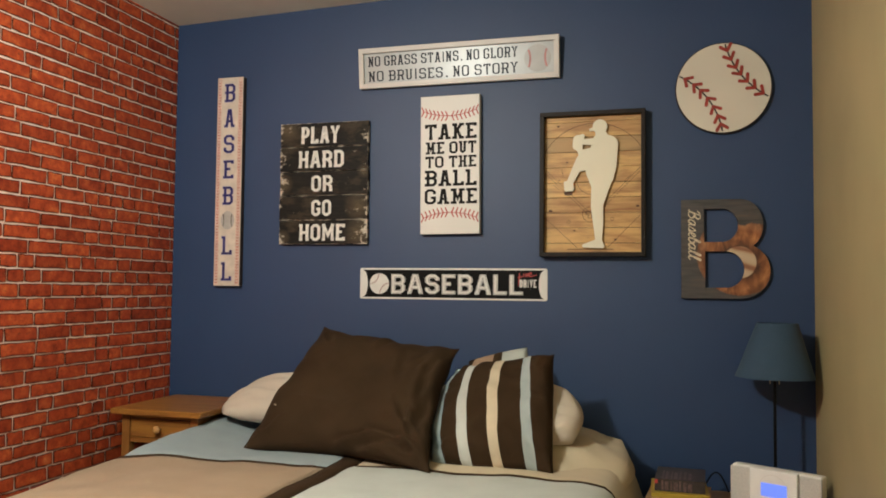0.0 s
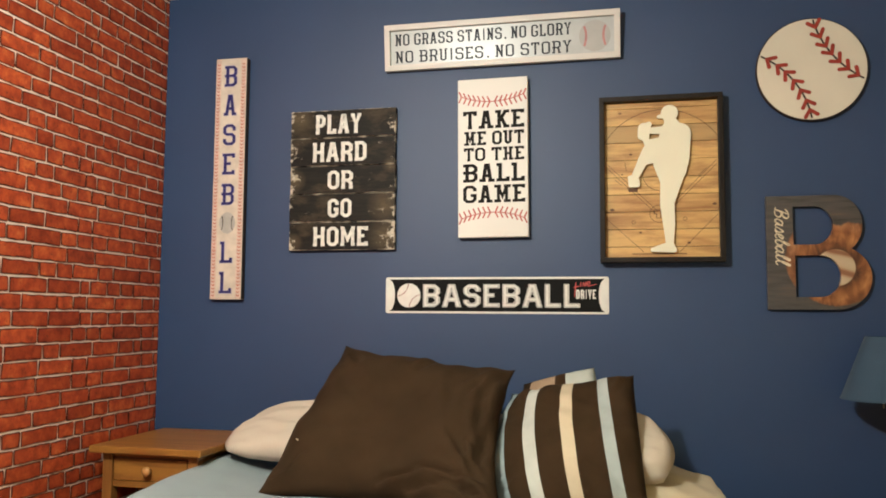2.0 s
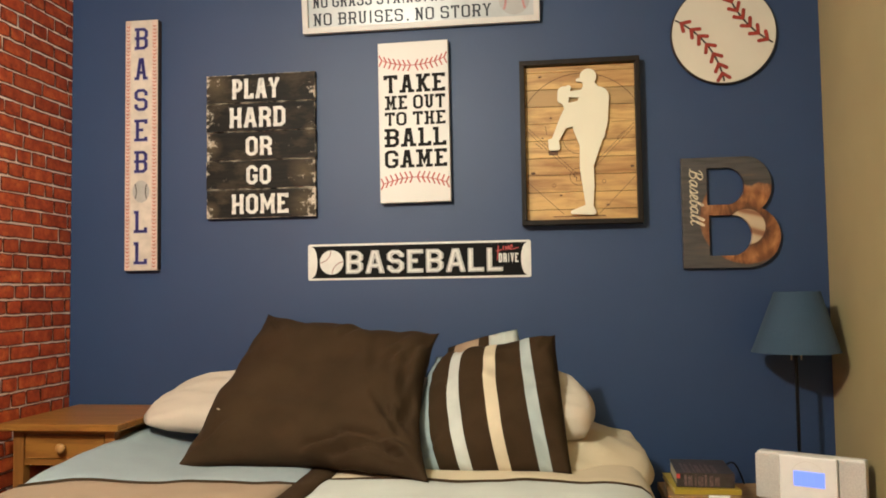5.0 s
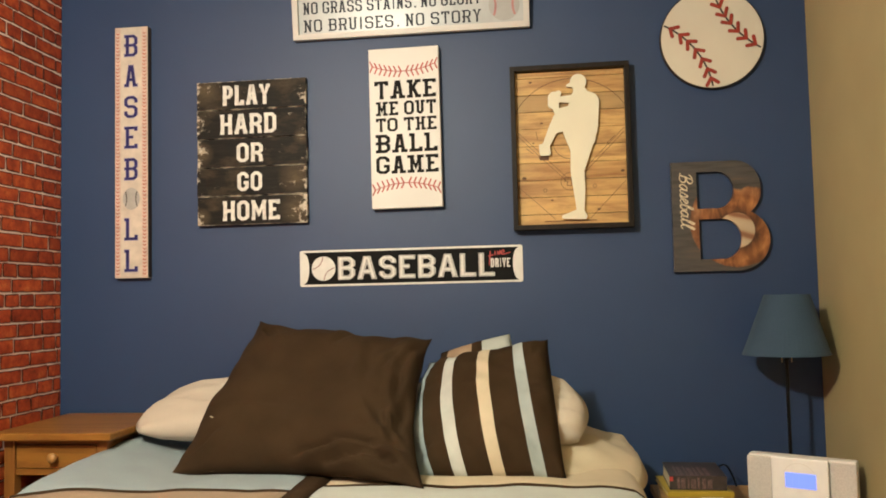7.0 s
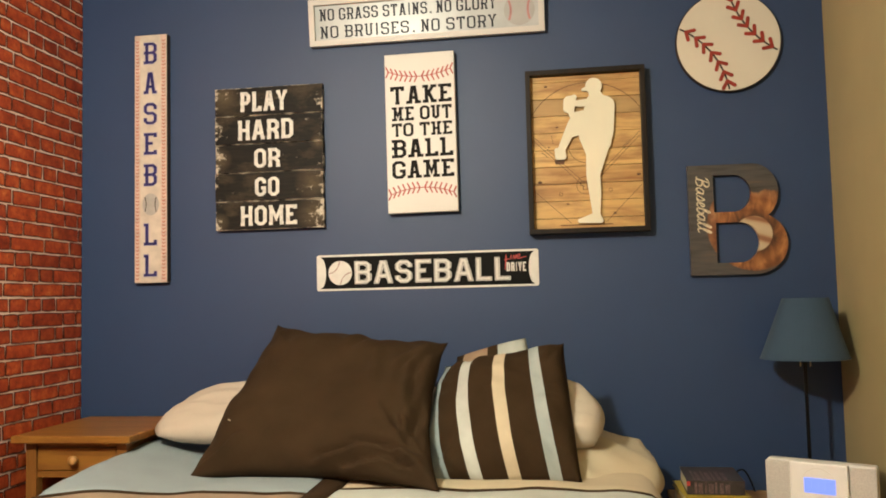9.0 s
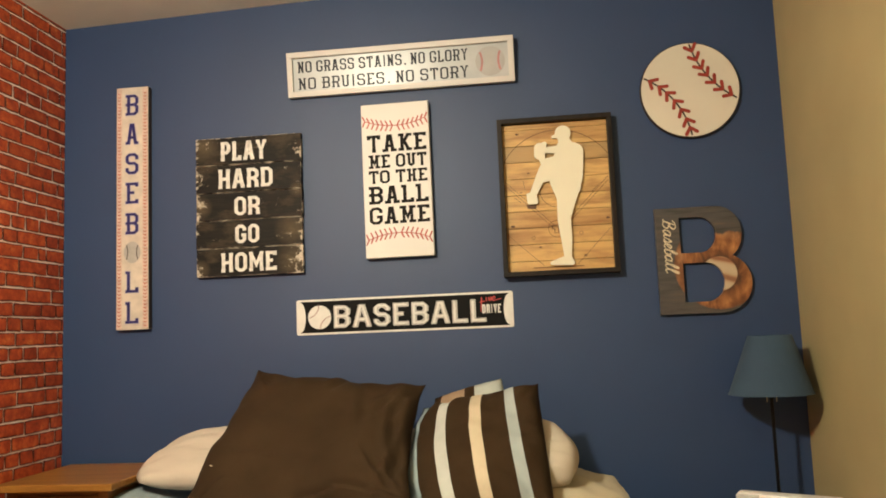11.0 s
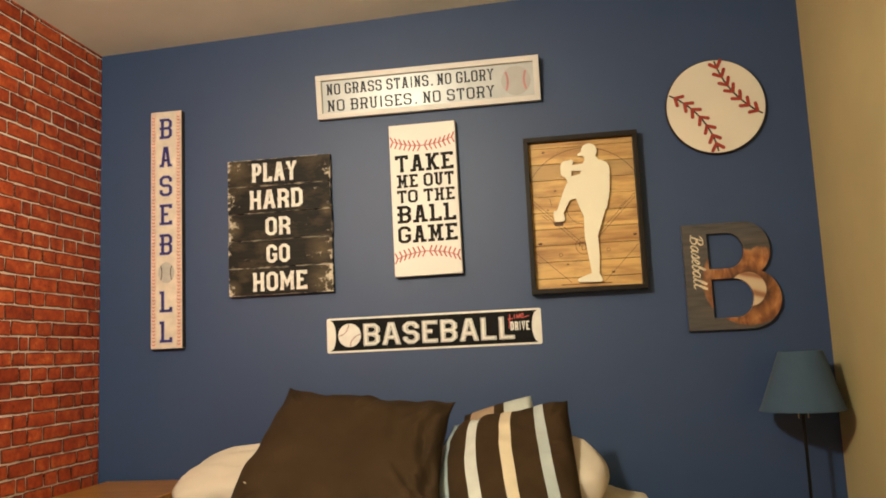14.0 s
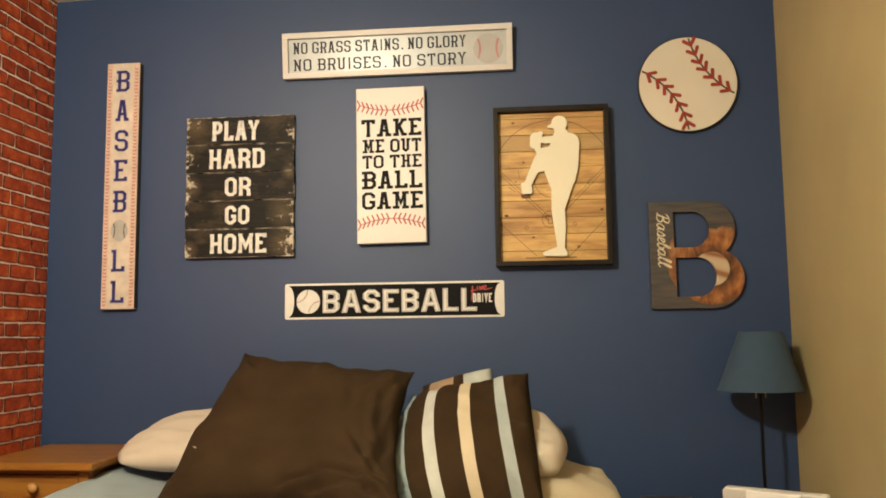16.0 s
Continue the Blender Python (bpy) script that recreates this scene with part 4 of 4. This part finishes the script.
def letter_b():
    s, w, h = hung("letter_sign", "wooden capital letter printed with a glove and ball", 2.256, 2.573, 1.166, 1.541)
    cu = bpy.data.curves.new("letter_outline", "CURVE")
    cu.dimensions, cu.fill_mode, cu.extrude, cu.bevel_depth = "2D", "BOTH", 0.008, 0.001

    def loop(pts):
        sp = cu.splines.new("POLY")
        sp.points.add(len(pts) - 1)
        for q, p in zip(sp.points, pts):
            q.co = (p[0], p[1], 0, 1)
        sp.use_cyclic_u = True

    def bowl(x0, zt, zb, reach, n=20):
        c, r = (zt + zb) / 2, (zt - zb) / 2
        return [(x0 + reach * math.cos(a), c + r * math.sin(a)) for a in (math.pi / 2 - math.pi * i / n for i in range(n + 1))]

    def within(p, x0, zt, zb, reach):
        return ((p[0] - x0) / reach) ** 2 + ((p[1] - (zt + zb) / 2) / ((zt - zb) / 2)) ** 2 < 1

    upper, lower = (0.052, h, -0.005, 0.083), (0.050, 0.022, -h, w - 0.050)
    loop([(-w, -h), (-w, h)] + [p for p in bowl(*upper, 40) if not within(p, *lower) and p[1] > 0.005] + [p for p in bowl(*lower, 40) if not within(p, *upper) and p[1] < 0.018])
    loop([(-0.0765, 0.025), (-0.0765, 0.153)] + bowl(-0.012, 0.153, 0.025, 0.060))
    loop([(-0.0725, -0.148), (-0.0725, -0.009)] + bowl(0.004, -0.009, -0.148, 0.065))
    pts, faces = from_curve(cu)
    bm = bmesh.new()
    vs = [bm.verts.new((x, -0.010 - z, y)) for x, y, z in pts]
    for f in faces:
        bm.faces.new([vs[i] for i in f])
    bmesh.ops.remove_doubles(bm, verts=bm.verts, dist=0.00005)
    bmesh.ops.recalc_face_normals(bm, faces=bm.faces)
    part("board", bm, M["letter"], s)
    bm, run = bmesh.new(), 0.0
    for ch in "Baseball":
        lines, wide = script_strokes(ch)
        for line in lines:
            brush(bm, [((run + a + 0.16 * b) * 0.0545, b * 0.041) for a, b in line], 0.0052, -0.0192, 0.0004)
        run += wide
    bmesh.ops.transform(bm, verts=bm.verts, matrix=Matrix.Translation((-w + 0.027, 0, h - 0.040)) @ Matrix.Rotation(radians(90), 4, "Y"))
    part("script", bm, M["script_ink"], s, "cream script written downwards")


upright_sign()
plank_sign()
ballgame_sign()
framed_motto()
line_drive_sign()
pitcher_picture()
round_ball()
letter_b()

# ---- bed ----


def bed_height(x, y):
    """The quilt's top: flat, rounded over both sides, softly creased."""
    z = 0.602 + 0.05 * math.exp(-(((x - 0.44) / 0.15) ** 2)) * max(-0.3, min(1.0, (y + 1.0) / 0.7))
    left, right = max(0.0, 0.43 - x), max(0.0, x - 1.93)
    z -= 6.0 * left ** 1.6
    z -= 1.1 * right ** 2 + 9.0 * max(0.0, right - 0.10) ** 1.7
    q = Vector((x * 2.3, y * 2.3, 0.4))
    z += 0.010 * noise.noise(q) + 0.006 * noise.noise(q * 2.6) + 0.003 * noise.noise(q * 6) - 0.008 * abs(noise.noise(Vector((x * 1.2 + 3, y * 5.0, 1.7)))) * (1 if x > 1.2 else 0.4)
    return max(z, 0.12)


def quilt_panel(name, material, parent, x0, x1, y0, y1, lift, label="", thick=0.025, s0=0.0, s1=0.0):
    nx, ny = max(2, int((x1 - x0) / 0.022)), max(2, int((y1 - y0) / 0.022))
    bm = bmesh.new()

    def sheet(dz):
        g = []
        for i in range(nx + 1):
            row = []
            for j in range(ny + 1):
                x = x0 + (x1 - x0) * i / nx
                lean = max(0.0, 0.85 - x)
                ya, yb = y0 - s0 * lean, y1 - s1 * lean
                y = ya + (yb - ya) * j / ny
                e = min(i, nx - i, 2) / 2 * min(j, ny - j, 2) / 2
                row.append(bm.verts.new((x, y, bed_height(x, y) + (lift + 0.006 * (e ** 0.5) if dz == 0 else -dz))))
            g.append(row)
        return g

    top, low = sheet(0), sheet(thick)
    for i in range(nx):
        for j in range(ny):
            bm.faces.new((top[i][j], top[i + 1][j], top[i + 1][j + 1], top[i][j + 1]))
            bm.faces.new((low[i][j], low[i][j + 1], low[i + 1][j + 1], low[i + 1][j]))
    for i in range(nx):
        bm.faces.new((top[i][0], low[i][0], low[i + 1][0], top[i + 1][0]))
        bm.faces.new((top[i + 1][ny], low[i + 1][ny], low[i][ny], top[i][ny]))
    for j in range(ny):
        bm.faces.new((top[0][j + 1], low[0][j + 1], low[0][j], top[0][j]))
        bm.faces.new((top[nx][j], low[nx][j], low[nx][j + 1], top[nx][j + 1]))
    return part(name, bm, material, parent, label, smooth=True)


def bed():
    b = thing("bed", "queen bed with cream fitted sheet on a low base", "bed", pose(1.27, -1.07, 0))
    k = Matrix.Translation((-1.27, 1.07, 0))

    def put(name, bm, material, label="", smooth=False):
        bmesh.ops.transform(bm, verts=bm.verts, matrix=k)
        return part(name, bm, material, b, label, smooth)

    put("mattress", block(0.50, 2.03, -2.08, -0.06, 0.30, 0.545, 0.05, 4), M["cream"], "cream sheeted mattress", True)
    put("box_spring", block(0.52, 2.02, -2.08, -0.06, 0.10, 0.298, 0.02), M["tan"])
    for x in (0.56, 1.94):
        for y in (-2.0, -0.14):
            put("leg", block(x, x + 0.05, y, y + 0.05, 0.0, 0.102), M["rim"])


def quilt():
    q = thing("quilt", "patchwork quilt of pale blue, tan and cream blocks with brown bands", "quilt", pose(0, 0, 0))
    quilt_panel("panel", M["blue"], q, 0.27, 1.145, -0.765, -0.10, 0.0, "pale blue quilt block", s0=0.28)
    quilt_panel("panel", M["tan"], q, 0.27, 1.125, -2.16, -0.775, 0.002, "tan quilt block", s1=0.28)
    quilt_panel("panel", M["cream"], q, 1.20, 2.16, -0.70, -0.10, 0.0, "cream quilt block")
    quilt_panel("panel", M["pale"], q, 1.20, 2.16, -2.16, -0.71, 0.002, "pale grey-blue quilt block")
    quilt_panel("band", M["brown"], q, 1.130, 1.205, -2.16, -0.10, 0.004, "dark brown sewn band")
    quilt_panel("piping", M["brown"], q, 0.27, 1.13, -0.778, -0.764, 0.004, s0=0.28, s1=0.28)
    quilt_panel("piping", M["brown"], q, 1.205, 2.16, -0.712, -0.700, 0.004)


def cushion(name, label, material, corners, thick, bow, seed, wrinkle=0.006, power=2.4, round_=0.0, belly=0.0, ears=0.0, skew=0.0, folds=(), n=30):
    c = thing(name, label, "pillow", group="pillows on the bed")
    part("cover", patch_pillow(*corners, thick, bow=bow, seed=seed, wrinkle=wrinkle, power=power, round_=round_, belly=belly, ears=ears, skew=skew, folds=folds, n=n), material, c, smooth=True)
    return c


bed()
quilt()
cushion("bed_pillow", "off-white cotton bed pillow leaning on the blue wall", M["white"], ((0.505, -0.10, 0.785), (1.12, -0.10, 0.865), (1.12, -0.38, 0.70), (0.432, -0.38, 0.668)), 0.060, -0.01, 1.3, 0.006, power=3.0, round_=0.62)
cushion("bed_pillow", "off-white cotton bed pillow leaning on the blue wall", M["white"], ((1.26, -0.14, 0.775), (1.888, -0.285, 0.842), (1.938, -0.50, 0.68), (1.20, -0.42, 0.63)), 0.066, -0.01, 4.1, 0.008, power=5.0, round_=0.42)
cushion("lower_pillow", "plump cream pillow lying flat on the bed", M["cream"], ((1.32, -0.05, 0.66), (2.075, -0.05, 0.615), (2.12, -0.60, 0.52), (1.32, -0.55, 0.60)), 0.10, 0.0, 7.7, 0.010, power=2.6, round_=0.7)
brown = cushion("brown_cushion", "large dark brown cotton cushion with creased corners", M["brown"], ((0.831, -0.136, 1.025), (1.442, -0.273, 0.962), (1.482, -0.755, 0.608), (0.705, -0.572, 0.592)), 0.090, 0.028, 2.2, 0.009, ears=0.008, power=2.9, belly=0.026, n=72, folds=(
    (0.97, 0.93, 0.86, 0.60, 0.022, 0.007), (0.93, 0.90, 0.80, 0.66, 0.020, 0.005), (0.90, 0.70, 0.92, 0.30, 0.025, 0.008), (0.97, 0.55, 0.88, 0.12, 0.020, 0.009),
    (0.80, 0.38, 0.95, 0.10, 0.022, 0.006), (0.60, 0.97, 0.52, 0.80, 0.022, 0.006), (0.06, 0.94, 0.22, 0.78, 0.022, 0.006), (0.10, 0.98, 0.34, 0.92, 0.02, 0.004),
    (0.04, 0.06, 0.22, 0.20, 0.022, 0.006), (0.97, 0.03, 0.80, 0.18, 0.02, 0.007), (0.72, 0.80, 0.76, 0.48, 0.03, 0.004),
    (0.54, 0.04, 0.74, 0.15, 0.017, 0.012), (0.70, 0.14, 0.97, 0.13, 0.017, 0.012), (0.66, 0.03, 0.82, 0.085, 0.014, 0.010), (0.80, 0.085, 0.97, 0.06, 0.014, 0.010), (0.90, 0.34, 0.97, 0.16, 0.018, 0.008)))
skin = min(v.co.y for v in brown.children[0].data.vertices if math.hypot(v.co.x - 0.816, v.co.z - 0.758) < 0.012)
part("lint", stroke(bmesh.new(), [(0.812, 0.761), (0.820, 0.757)], 0.0025, skin + 0.004, skin - 0.0005), M["cream"], brown, "white fleck of lint")
cushion("striped_cushion", "brown cushion with blue, cream and pale stripes", M["stripe"], ((1.444, -0.29, 0.888), (1.813, -0.339, 0.958), (1.852, -0.61, 0.598), (1.440, -0.59, 0.597)), 0.080, 0.0, 5.5, 0.008, belly=0.034, skew=0.08, ears=0.006, n=48, folds=(
    (0.99, 0.56, 0.80, 0.60, 0.022, 0.005), (0.97, 0.10, 0.82, 0.22, 0.022, 0.005), (0.04, 0.08, 0.2, 0.2, 0.022, 0.005), (0.95, 0.95, 0.84, 0.78, 0.022, 0.004)))
cushion("rear_cushion", "striped cushion tucked behind the front cushion", M["stripe_back"], ((1.46, -0.19, 0.922), (1.700, -0.20, 0.986), (1.76, -0.36, 0.66), (1.44, -0.40, 0.62)), 0.05, 0.01, 9.1, 0.005, round_=0.25)

# ---- bedside furniture ----


def nightstand():
    n = thing("nightstand", "honey oak nightstand with one drawer and open shelf", "nightstand", pose(0.255, -0.245, 0))
    w, d, top = 0.205, 0.225, 0.70
    part("top", block(-w, w, -d, d, top - 0.024, top, 0.006, 3), M["oak"], n)
    x, y = w - 0.048, d - 0.055
    for sx in (-1, 1):
        for sy in (-1, 1):
            part("leg", block(sx * x - 0.018, sx * x + 0.018, sy * y - 0.018, sy * y + 0.018, 0, top - 0.024, 0.003), M["oak_z"], n)
        part("side_panel", block(sx * x - 0.006, sx * x + 0.006, -y + 0.018, y - 0.018, top - 0.138, top - 0.024), M["oak"], n)
        part("side_rail", block(sx * x - 0.006, sx * x + 0.006, -y + 0.018, y - 0.018, 0.17, 0.20), M["oak"], n)
    part("back_panel", block(-x + 0.018, x - 0.018, y - 0.006, y + 0.006, 0.216, top - 0.024), M["oak"], n)
    part("drawer_rail", block(-x + 0.018, x - 0.018, -y - 0.010, -y + 0.010, top - 0.040, top - 0.024), M["oak"], n)
    drawer = part("drawer", block(-x + 0.021, x - 0.021, -y - 0.014, -y + 0.16, top - 0.116, top - 0.043, 0.004), M["oak"], n)
    knob = lathe([(0.007, 0), (0.006, 0.010), (0.015, 0.017), (0.016, 0.024), (0.009, 0.030)], 20)
    bmesh.ops.transform(knob, verts=knob.verts, matrix=Matrix.Translation((0, -y - 0.014, top - 0.080)) @ Matrix.Rotation(radians(90), 4, "X"))
    part("knob", knob, M["knob"], drawer, "round pale wooden knob", True)
    part("lower_rail", block(-x + 0.018, x - 0.018, -y - 0.010, -y + 0.010, top - 0.138, top - 0.118), M["oak"], n)
    part("shelf", block(-x + 0.016, x - 0.016, -y + 0.012, y - 0.012, 0.20, 0.216, 0.002), M["oak"], n)


def side_table():
    t = thing("side_table", "low tan wooden side table in the corner", "table", pose(2.43, -0.29, 0))
    part("top", block(-0.285, 0.285, -0.26, 0.26, 0.428, 0.452, 0.005, 3), M["table"], t)
    for sx in (-0.255, 0.255):
        for sy in (-0.23, 0.23):
            part("leg", block(sx - 0.018, sx + 0.018, sy - 0.018, sy + 0.018, 0, 0.428, 0.003), M["table"], t)
    for sy in (-0.232, 0.232):
        part("apron", block(-0.237, 0.237, sy - 0.009, sy + 0.009, 0.35, 0.428), M["table"], t)


def table_lamp():
    t = thing("table_lamp", "thin black table lamp with slate blue tapered shade", "lamp", pose(2.571, -0.15, 0.452))
    part("base", lathe([(0.075, 0.0), (0.075, 0.008), (0.060, 0.016), (0.015, 0.022), (0.010, 0.03)], 40), M["iron"], t, smooth=False)
    part("stem", lathe([(0.0055, 0.028), (0.0055, 0.42), (0.009, 0.425), (0.009, 0.44)], 16), M["iron"], t)
    part("socket", lathe([(0.012, 0.435), (0.012, 0.475), (0.010, 0.49)], 16), M["brass"], t, "pale lamp socket")
    bulb_shape = lathe([(0.010, 0.49), (0.014, 0.50), (0.028, 0.53), (0.026, 0.555), (0.010, 0.57)], 20)
    part("light_bulb", bulb_shape, M["plastic_white"], t, "unlit white bulb", True)
    shade = bmesh.new()
    n, rings = 56, []
    for r, z, dx in ((0.132, 0.441, 0.0), (0.0685, 0.631, 0.010), (0.0665, 0.631, 0.010), (0.130, 0.441, 0.0)):
        rings.append([shade.verts.new((dx + r * math.cos(2 * math.pi * i / n), r * math.sin(2 * math.pi * i / n), z)) for i in range(n)])
    for a, b in zip(rings, rings[1:] + rings[:1]):
        for i in range(n):
            shade.faces.new((a[i], a[(i + 1) % n], b[(i + 1) % n], b[i]))
    sh = part("shade", shade, M["shade"], t, "slate blue fabric shade")
    hoop = bmesh.new()
    for i in range(n):
        stops = [2 * math.pi * (i + k) / n for k in (0, 1)]
        quad = [(r * math.cos(t), r * math.sin(t), z) for t in stops for r, z in ((0.1312, 0.440), (0.1338, 0.440), (0.1325, 0.4455))]
        vs = [hoop.verts.new(q) for q in quad]
        for f in ((0, 3, 4, 1), (1, 4, 5, 2), (2, 5, 3, 0)):
            hoop.faces.new([vs[k] for k in f])
    bmesh.ops.remove_doubles(hoop, verts=hoop.verts, dist=0.0001)
    part("hoop", hoop, M["shade"], sh)
    for i in range(3):
        a = 2 * math.pi * i / 3 + 0.4
        part("spider_arm", tube([(0.012 * math.cos(a), 0.012 * math.sin(a), 0.478), (0.06 * math.cos(a), 0.06 * math.sin(a), 0.62), (0.068 * math.cos(a), 0.068 * math.sin(a), 0.626)], 0.0015, 6), M["iron"], sh)
    for x in (-0.016, 0.014):
        part("clip", tube([(x, -0.008, 0.415), (x, -0.008, 0.455)], 0.0022, 6), M["brass"], sh)


def clock_radio():
    ang = math.degrees(math.atan2(-0.15, 0.272))
    c = thing("clock_radio", "silver and white clock radio with lit blue display", "clock", pose(2.548, -0.315, 0.452, 0, 0, ang))
    h = 0.150
    part("body", block(-0.152, 0.152, 0.012, 0.055, 0.002, h - 0.004, 0.010, 3), M["plastic"], c)
    for x0, x1 in ((-0.155, -0.080), (0.080, 0.155)):
        part("speaker_panel", block(x0 + 0.002, x1 - 0.002, 0.004, 0.013, 0.008, h - 0.010, 0.003), M["grille"], c)
    front = part("front_panel", block(-0.080, 0.080, -0.008, 0.014, 0.004, h - 0.004, 0.005), M["plastic_white"], c)
    part("display", block(-0.040, 0.046, -0.0095, -0.0075, 0.058, 0.102, 0.002), M["display"], front, "glowing blue display")
    bm = bmesh.new()
    for i in range(4):
        block(-0.030 + i * 0.018, -0.019 + i * 0.018, -0.0102, -0.0094, 0.068, 0.092, bm=bm)
    part("digit_bars", bm, M["display"], front)
    part("button_ring", stroke(bmesh.new(), arc(0, 0.085, 0.046, 20, 160, 18), 0.002, -0.0081, -0.0090), M["plastic"], front)
    for x in (-0.12, 0.12):
        part("foot", block(x - 0.012, x + 0.012, 0.018, 0.05, 0, 0.003), M["iron"], c)


def book(name, label, cover, x, y, z, w, d, t, turn):
    b = thing(name, label, "book", pose(x, y, z, 0, 0, turn), "books on the side table")
    part("pages", block(-w / 2 + 0.003, w / 2 - 0.004, -d / 2 + 0.004, d / 2 - 0.004, 0.002, t - 0.002), M["pages"], b)
    for z0 in (0.0, t - 0.0025):
        part("cover", block(-w / 2, w / 2, -d / 2, d / 2, z0, z0 + 0.0025, 0.0008, 1), cover, b)
    part("spine", block(-w / 2, w / 2, -d / 2 - 0.002, -d / 2 + 0.0005, 0.0, t, 0.0008, 1), cover, b)
    return b


nightstand()
side_table()
table_lamp()
clock_radio()
book("book", "tan-covered book lying on the side table", M["table"], 2.245, -0.285, 0.452, 0.205, 0.235, 0.044, -4)
book("book", "thin yellow paperback under a dark book", M["book_yellow"], 2.245, -0.27, 0.4965, 0.190, 0.22, 0.014, 2)
top_book = book("book", "thick dark grey book with mauve streaks", M["book_grey"], 2.25, -0.255, 0.511, 0.165, 0.20, 0.041, -2)
x = -0.060
for wide, gap, high in ((0.007, 0.004, 0.033), (0.012, 0.007, 0.030), (0.005, 0.005, 0.034), (0.014, 0.004, 0.028), (0.006, 0.008, 0.033), (0.010, 0.005, 0.030), (0.013, 0.006, 0.027)):
    part("cover_streak", block(x, x + wide, -0.1035, -0.1022, 0.004, 0.004 + high), M["book_mauve"], top_book)
    part("top_streak", block(x, x + wide * 0.8, -0.095, -0.095 + high * 4, 0.0408, 0.0416), M["book_mauve"], top_book)
    x += wide + gap
part("red_label", block(-0.0825, -0.072, -0.1035, -0.1022, 0.026, 0.039), M["red"], top_book)
note = thing("paper_slip", "small white paper slip by the books", "paper", pose(2.275, -0.41, 0.452))
part("sheet", block(-0.03, 0.03, -0.002, 0.002, 0.0, 0.05, 0.0005, 1), M["plastic_white"], note)
cable = thing("power_cable", "thin black cable looped behind the clock", "cable", pose(0, 0, 0))
part("cord", tube([(2.33 + 0.09 * i / 14, -0.06 - 0.03 * math.sin(i / 14 * 3.14), 0.456 + 0.075 * math.sin(i / 14 * 3.14)) for i in range(15)], 0.003, 6), M["iron"], cable)

# ---- brick print on the west wall, laid course by course ----


def brick_mesh(length, k):
    """A shallow brick face with softly uneven corners: local y along the wall, z up, x proud."""
    rng = random.Random(100 + k)
    hz, hy, c = 0.0234 + rng.uniform(-0.0009, 0.0005), length / 2, min(0.0030, length * 0.2)
    mids = [-0.4, 0.05, 0.45]
    ring = [(-hy + c, -hz)] + [(hy * m, -hz) for m in mids] + [(hy - c, -hz), (hy, -hz + c), (hy, hz - c), (hy - c, hz)] + [(-hy * m, hz) for m in mids] + [(-hy + c, hz), (-hy, hz - c), (-hy, -hz + c)]
    wob = min(0.0022, length * 0.05)
    ring = [(y + rng.uniform(-wob, wob), z + rng.uniform(-0.0019, 0.0017)) for y, z in ring]
    n, rim = len(ring), min(0.009, length * 0.3)
    verts = [(-0.001, y, z) for y, z in ring] + [(0.0012, y * (1 - 0.0007 / hy), z * (1 - 0.0007 / hz)) for y, z in ring] + [(0.0015, y * (1 - rim / hy), z * (1 - rim / hz)) for y, z in ring]
    faces = [tuple(range(2 * n, 3 * n))] + [(k * n + i, k * n + (i + 1) % n, (k + 1) * n + (i + 1) % n, (k + 1) * n + i) for k in (0, 1) for i in range(n)]
    me = bpy.data.meshes.new("brick")
    me.from_pydata(verts, [], faces)
    me.materials.append(M["brick"])
    outline(me, n)
    return me


def outline(me, n):
    """A UV map that runs from 0 on a brick's outline to 1 inside it; n points to each ring."""
    uv = me.uv_layers.new(name="UVMap").data
    for loop in me.loops:
        uv[loop.index].uv = (1.0 if loop.vertex_index % (3 * n) >= 2 * n else 0.0, 0.0)


COURSE, BASE = 0.05206, 0.729
# how far the upright joints lie from the corner, in the nine courses after which the print repeats
JOINTS = (
    (0.025, 0.187, 0.345, 0.428, 0.506), (0.080, 0.231, 0.412, 0.555), (0.050, 0.144, 0.302, 0.386, 0.521),
    (0.013, 0.177, 0.257, 0.336, 0.430, 0.481), (0.042, 0.118, 0.287, 0.443, 0.512), (0.160, 0.242, 0.324, 0.416, 0.474),
    (0.040, 0.118, 0.288, 0.366, 0.441, 0.515), (0.115, 0.164, 0.252, 0.404), (0.032, 0.110, 0.274, 0.430, 0.505))
rng = random.Random(7)
BRICKS = {}


def laid_brick(length):
    """One of three shapes for a brick of that length."""
    key = (round(length * 200) / 200, rng.randrange(3))
    if key not in BRICKS:
        BRICKS[key] = brick_mesh(key[0] - 0.0044, len(BRICKS))
    return BRICKS[key]


joined_v, joined_f, singles = [], [], 0
for row in range(-13, 33):
    z = BASE + (row + 0.5) * COURSE
    joints = list(JOINTS[(12 - row) % 9])
    while joints[-1] < -YS:
        joints.append(joints[-1] + rng.choice((0.08, 0.155, 0.16, 0.165)))
    for near, far in zip([0.0] + joints, joints):
        if far - near < 0.01 or far > -YS:
            continue
        me, cy, lean = laid_brick(far - near), -(near + far) / 2, rng.uniform(-0.010, 0.010)
        if z > 0.70 and far < 0.92 and singles < 300:
            ob = new("brick", me)
            ob.location, ob.rotation_euler = (0, cy, z), (lean, 0, 0)
            ob.parent = wall_west
            singles += 1
        else:
            base = len(joined_v)
            joined_v += [(v.co.x, v.co.y + cy, v.co.z + z + lean * v.co.y) for v in me.vertices]
            joined_f += [tuple(base + i for i in p.vertices) for p in me.polygons]
rest = bpy.data.meshes.new("brickwork")
rest.from_pydata(joined_v, [], joined_f)
rest.materials.append(M["brick"])
outline(rest, 14)
rest_ob = tagged(new("brickwork", rest), "rows of red-orange printed bricks", kind="stuff")
rest_ob.parent = wall_west
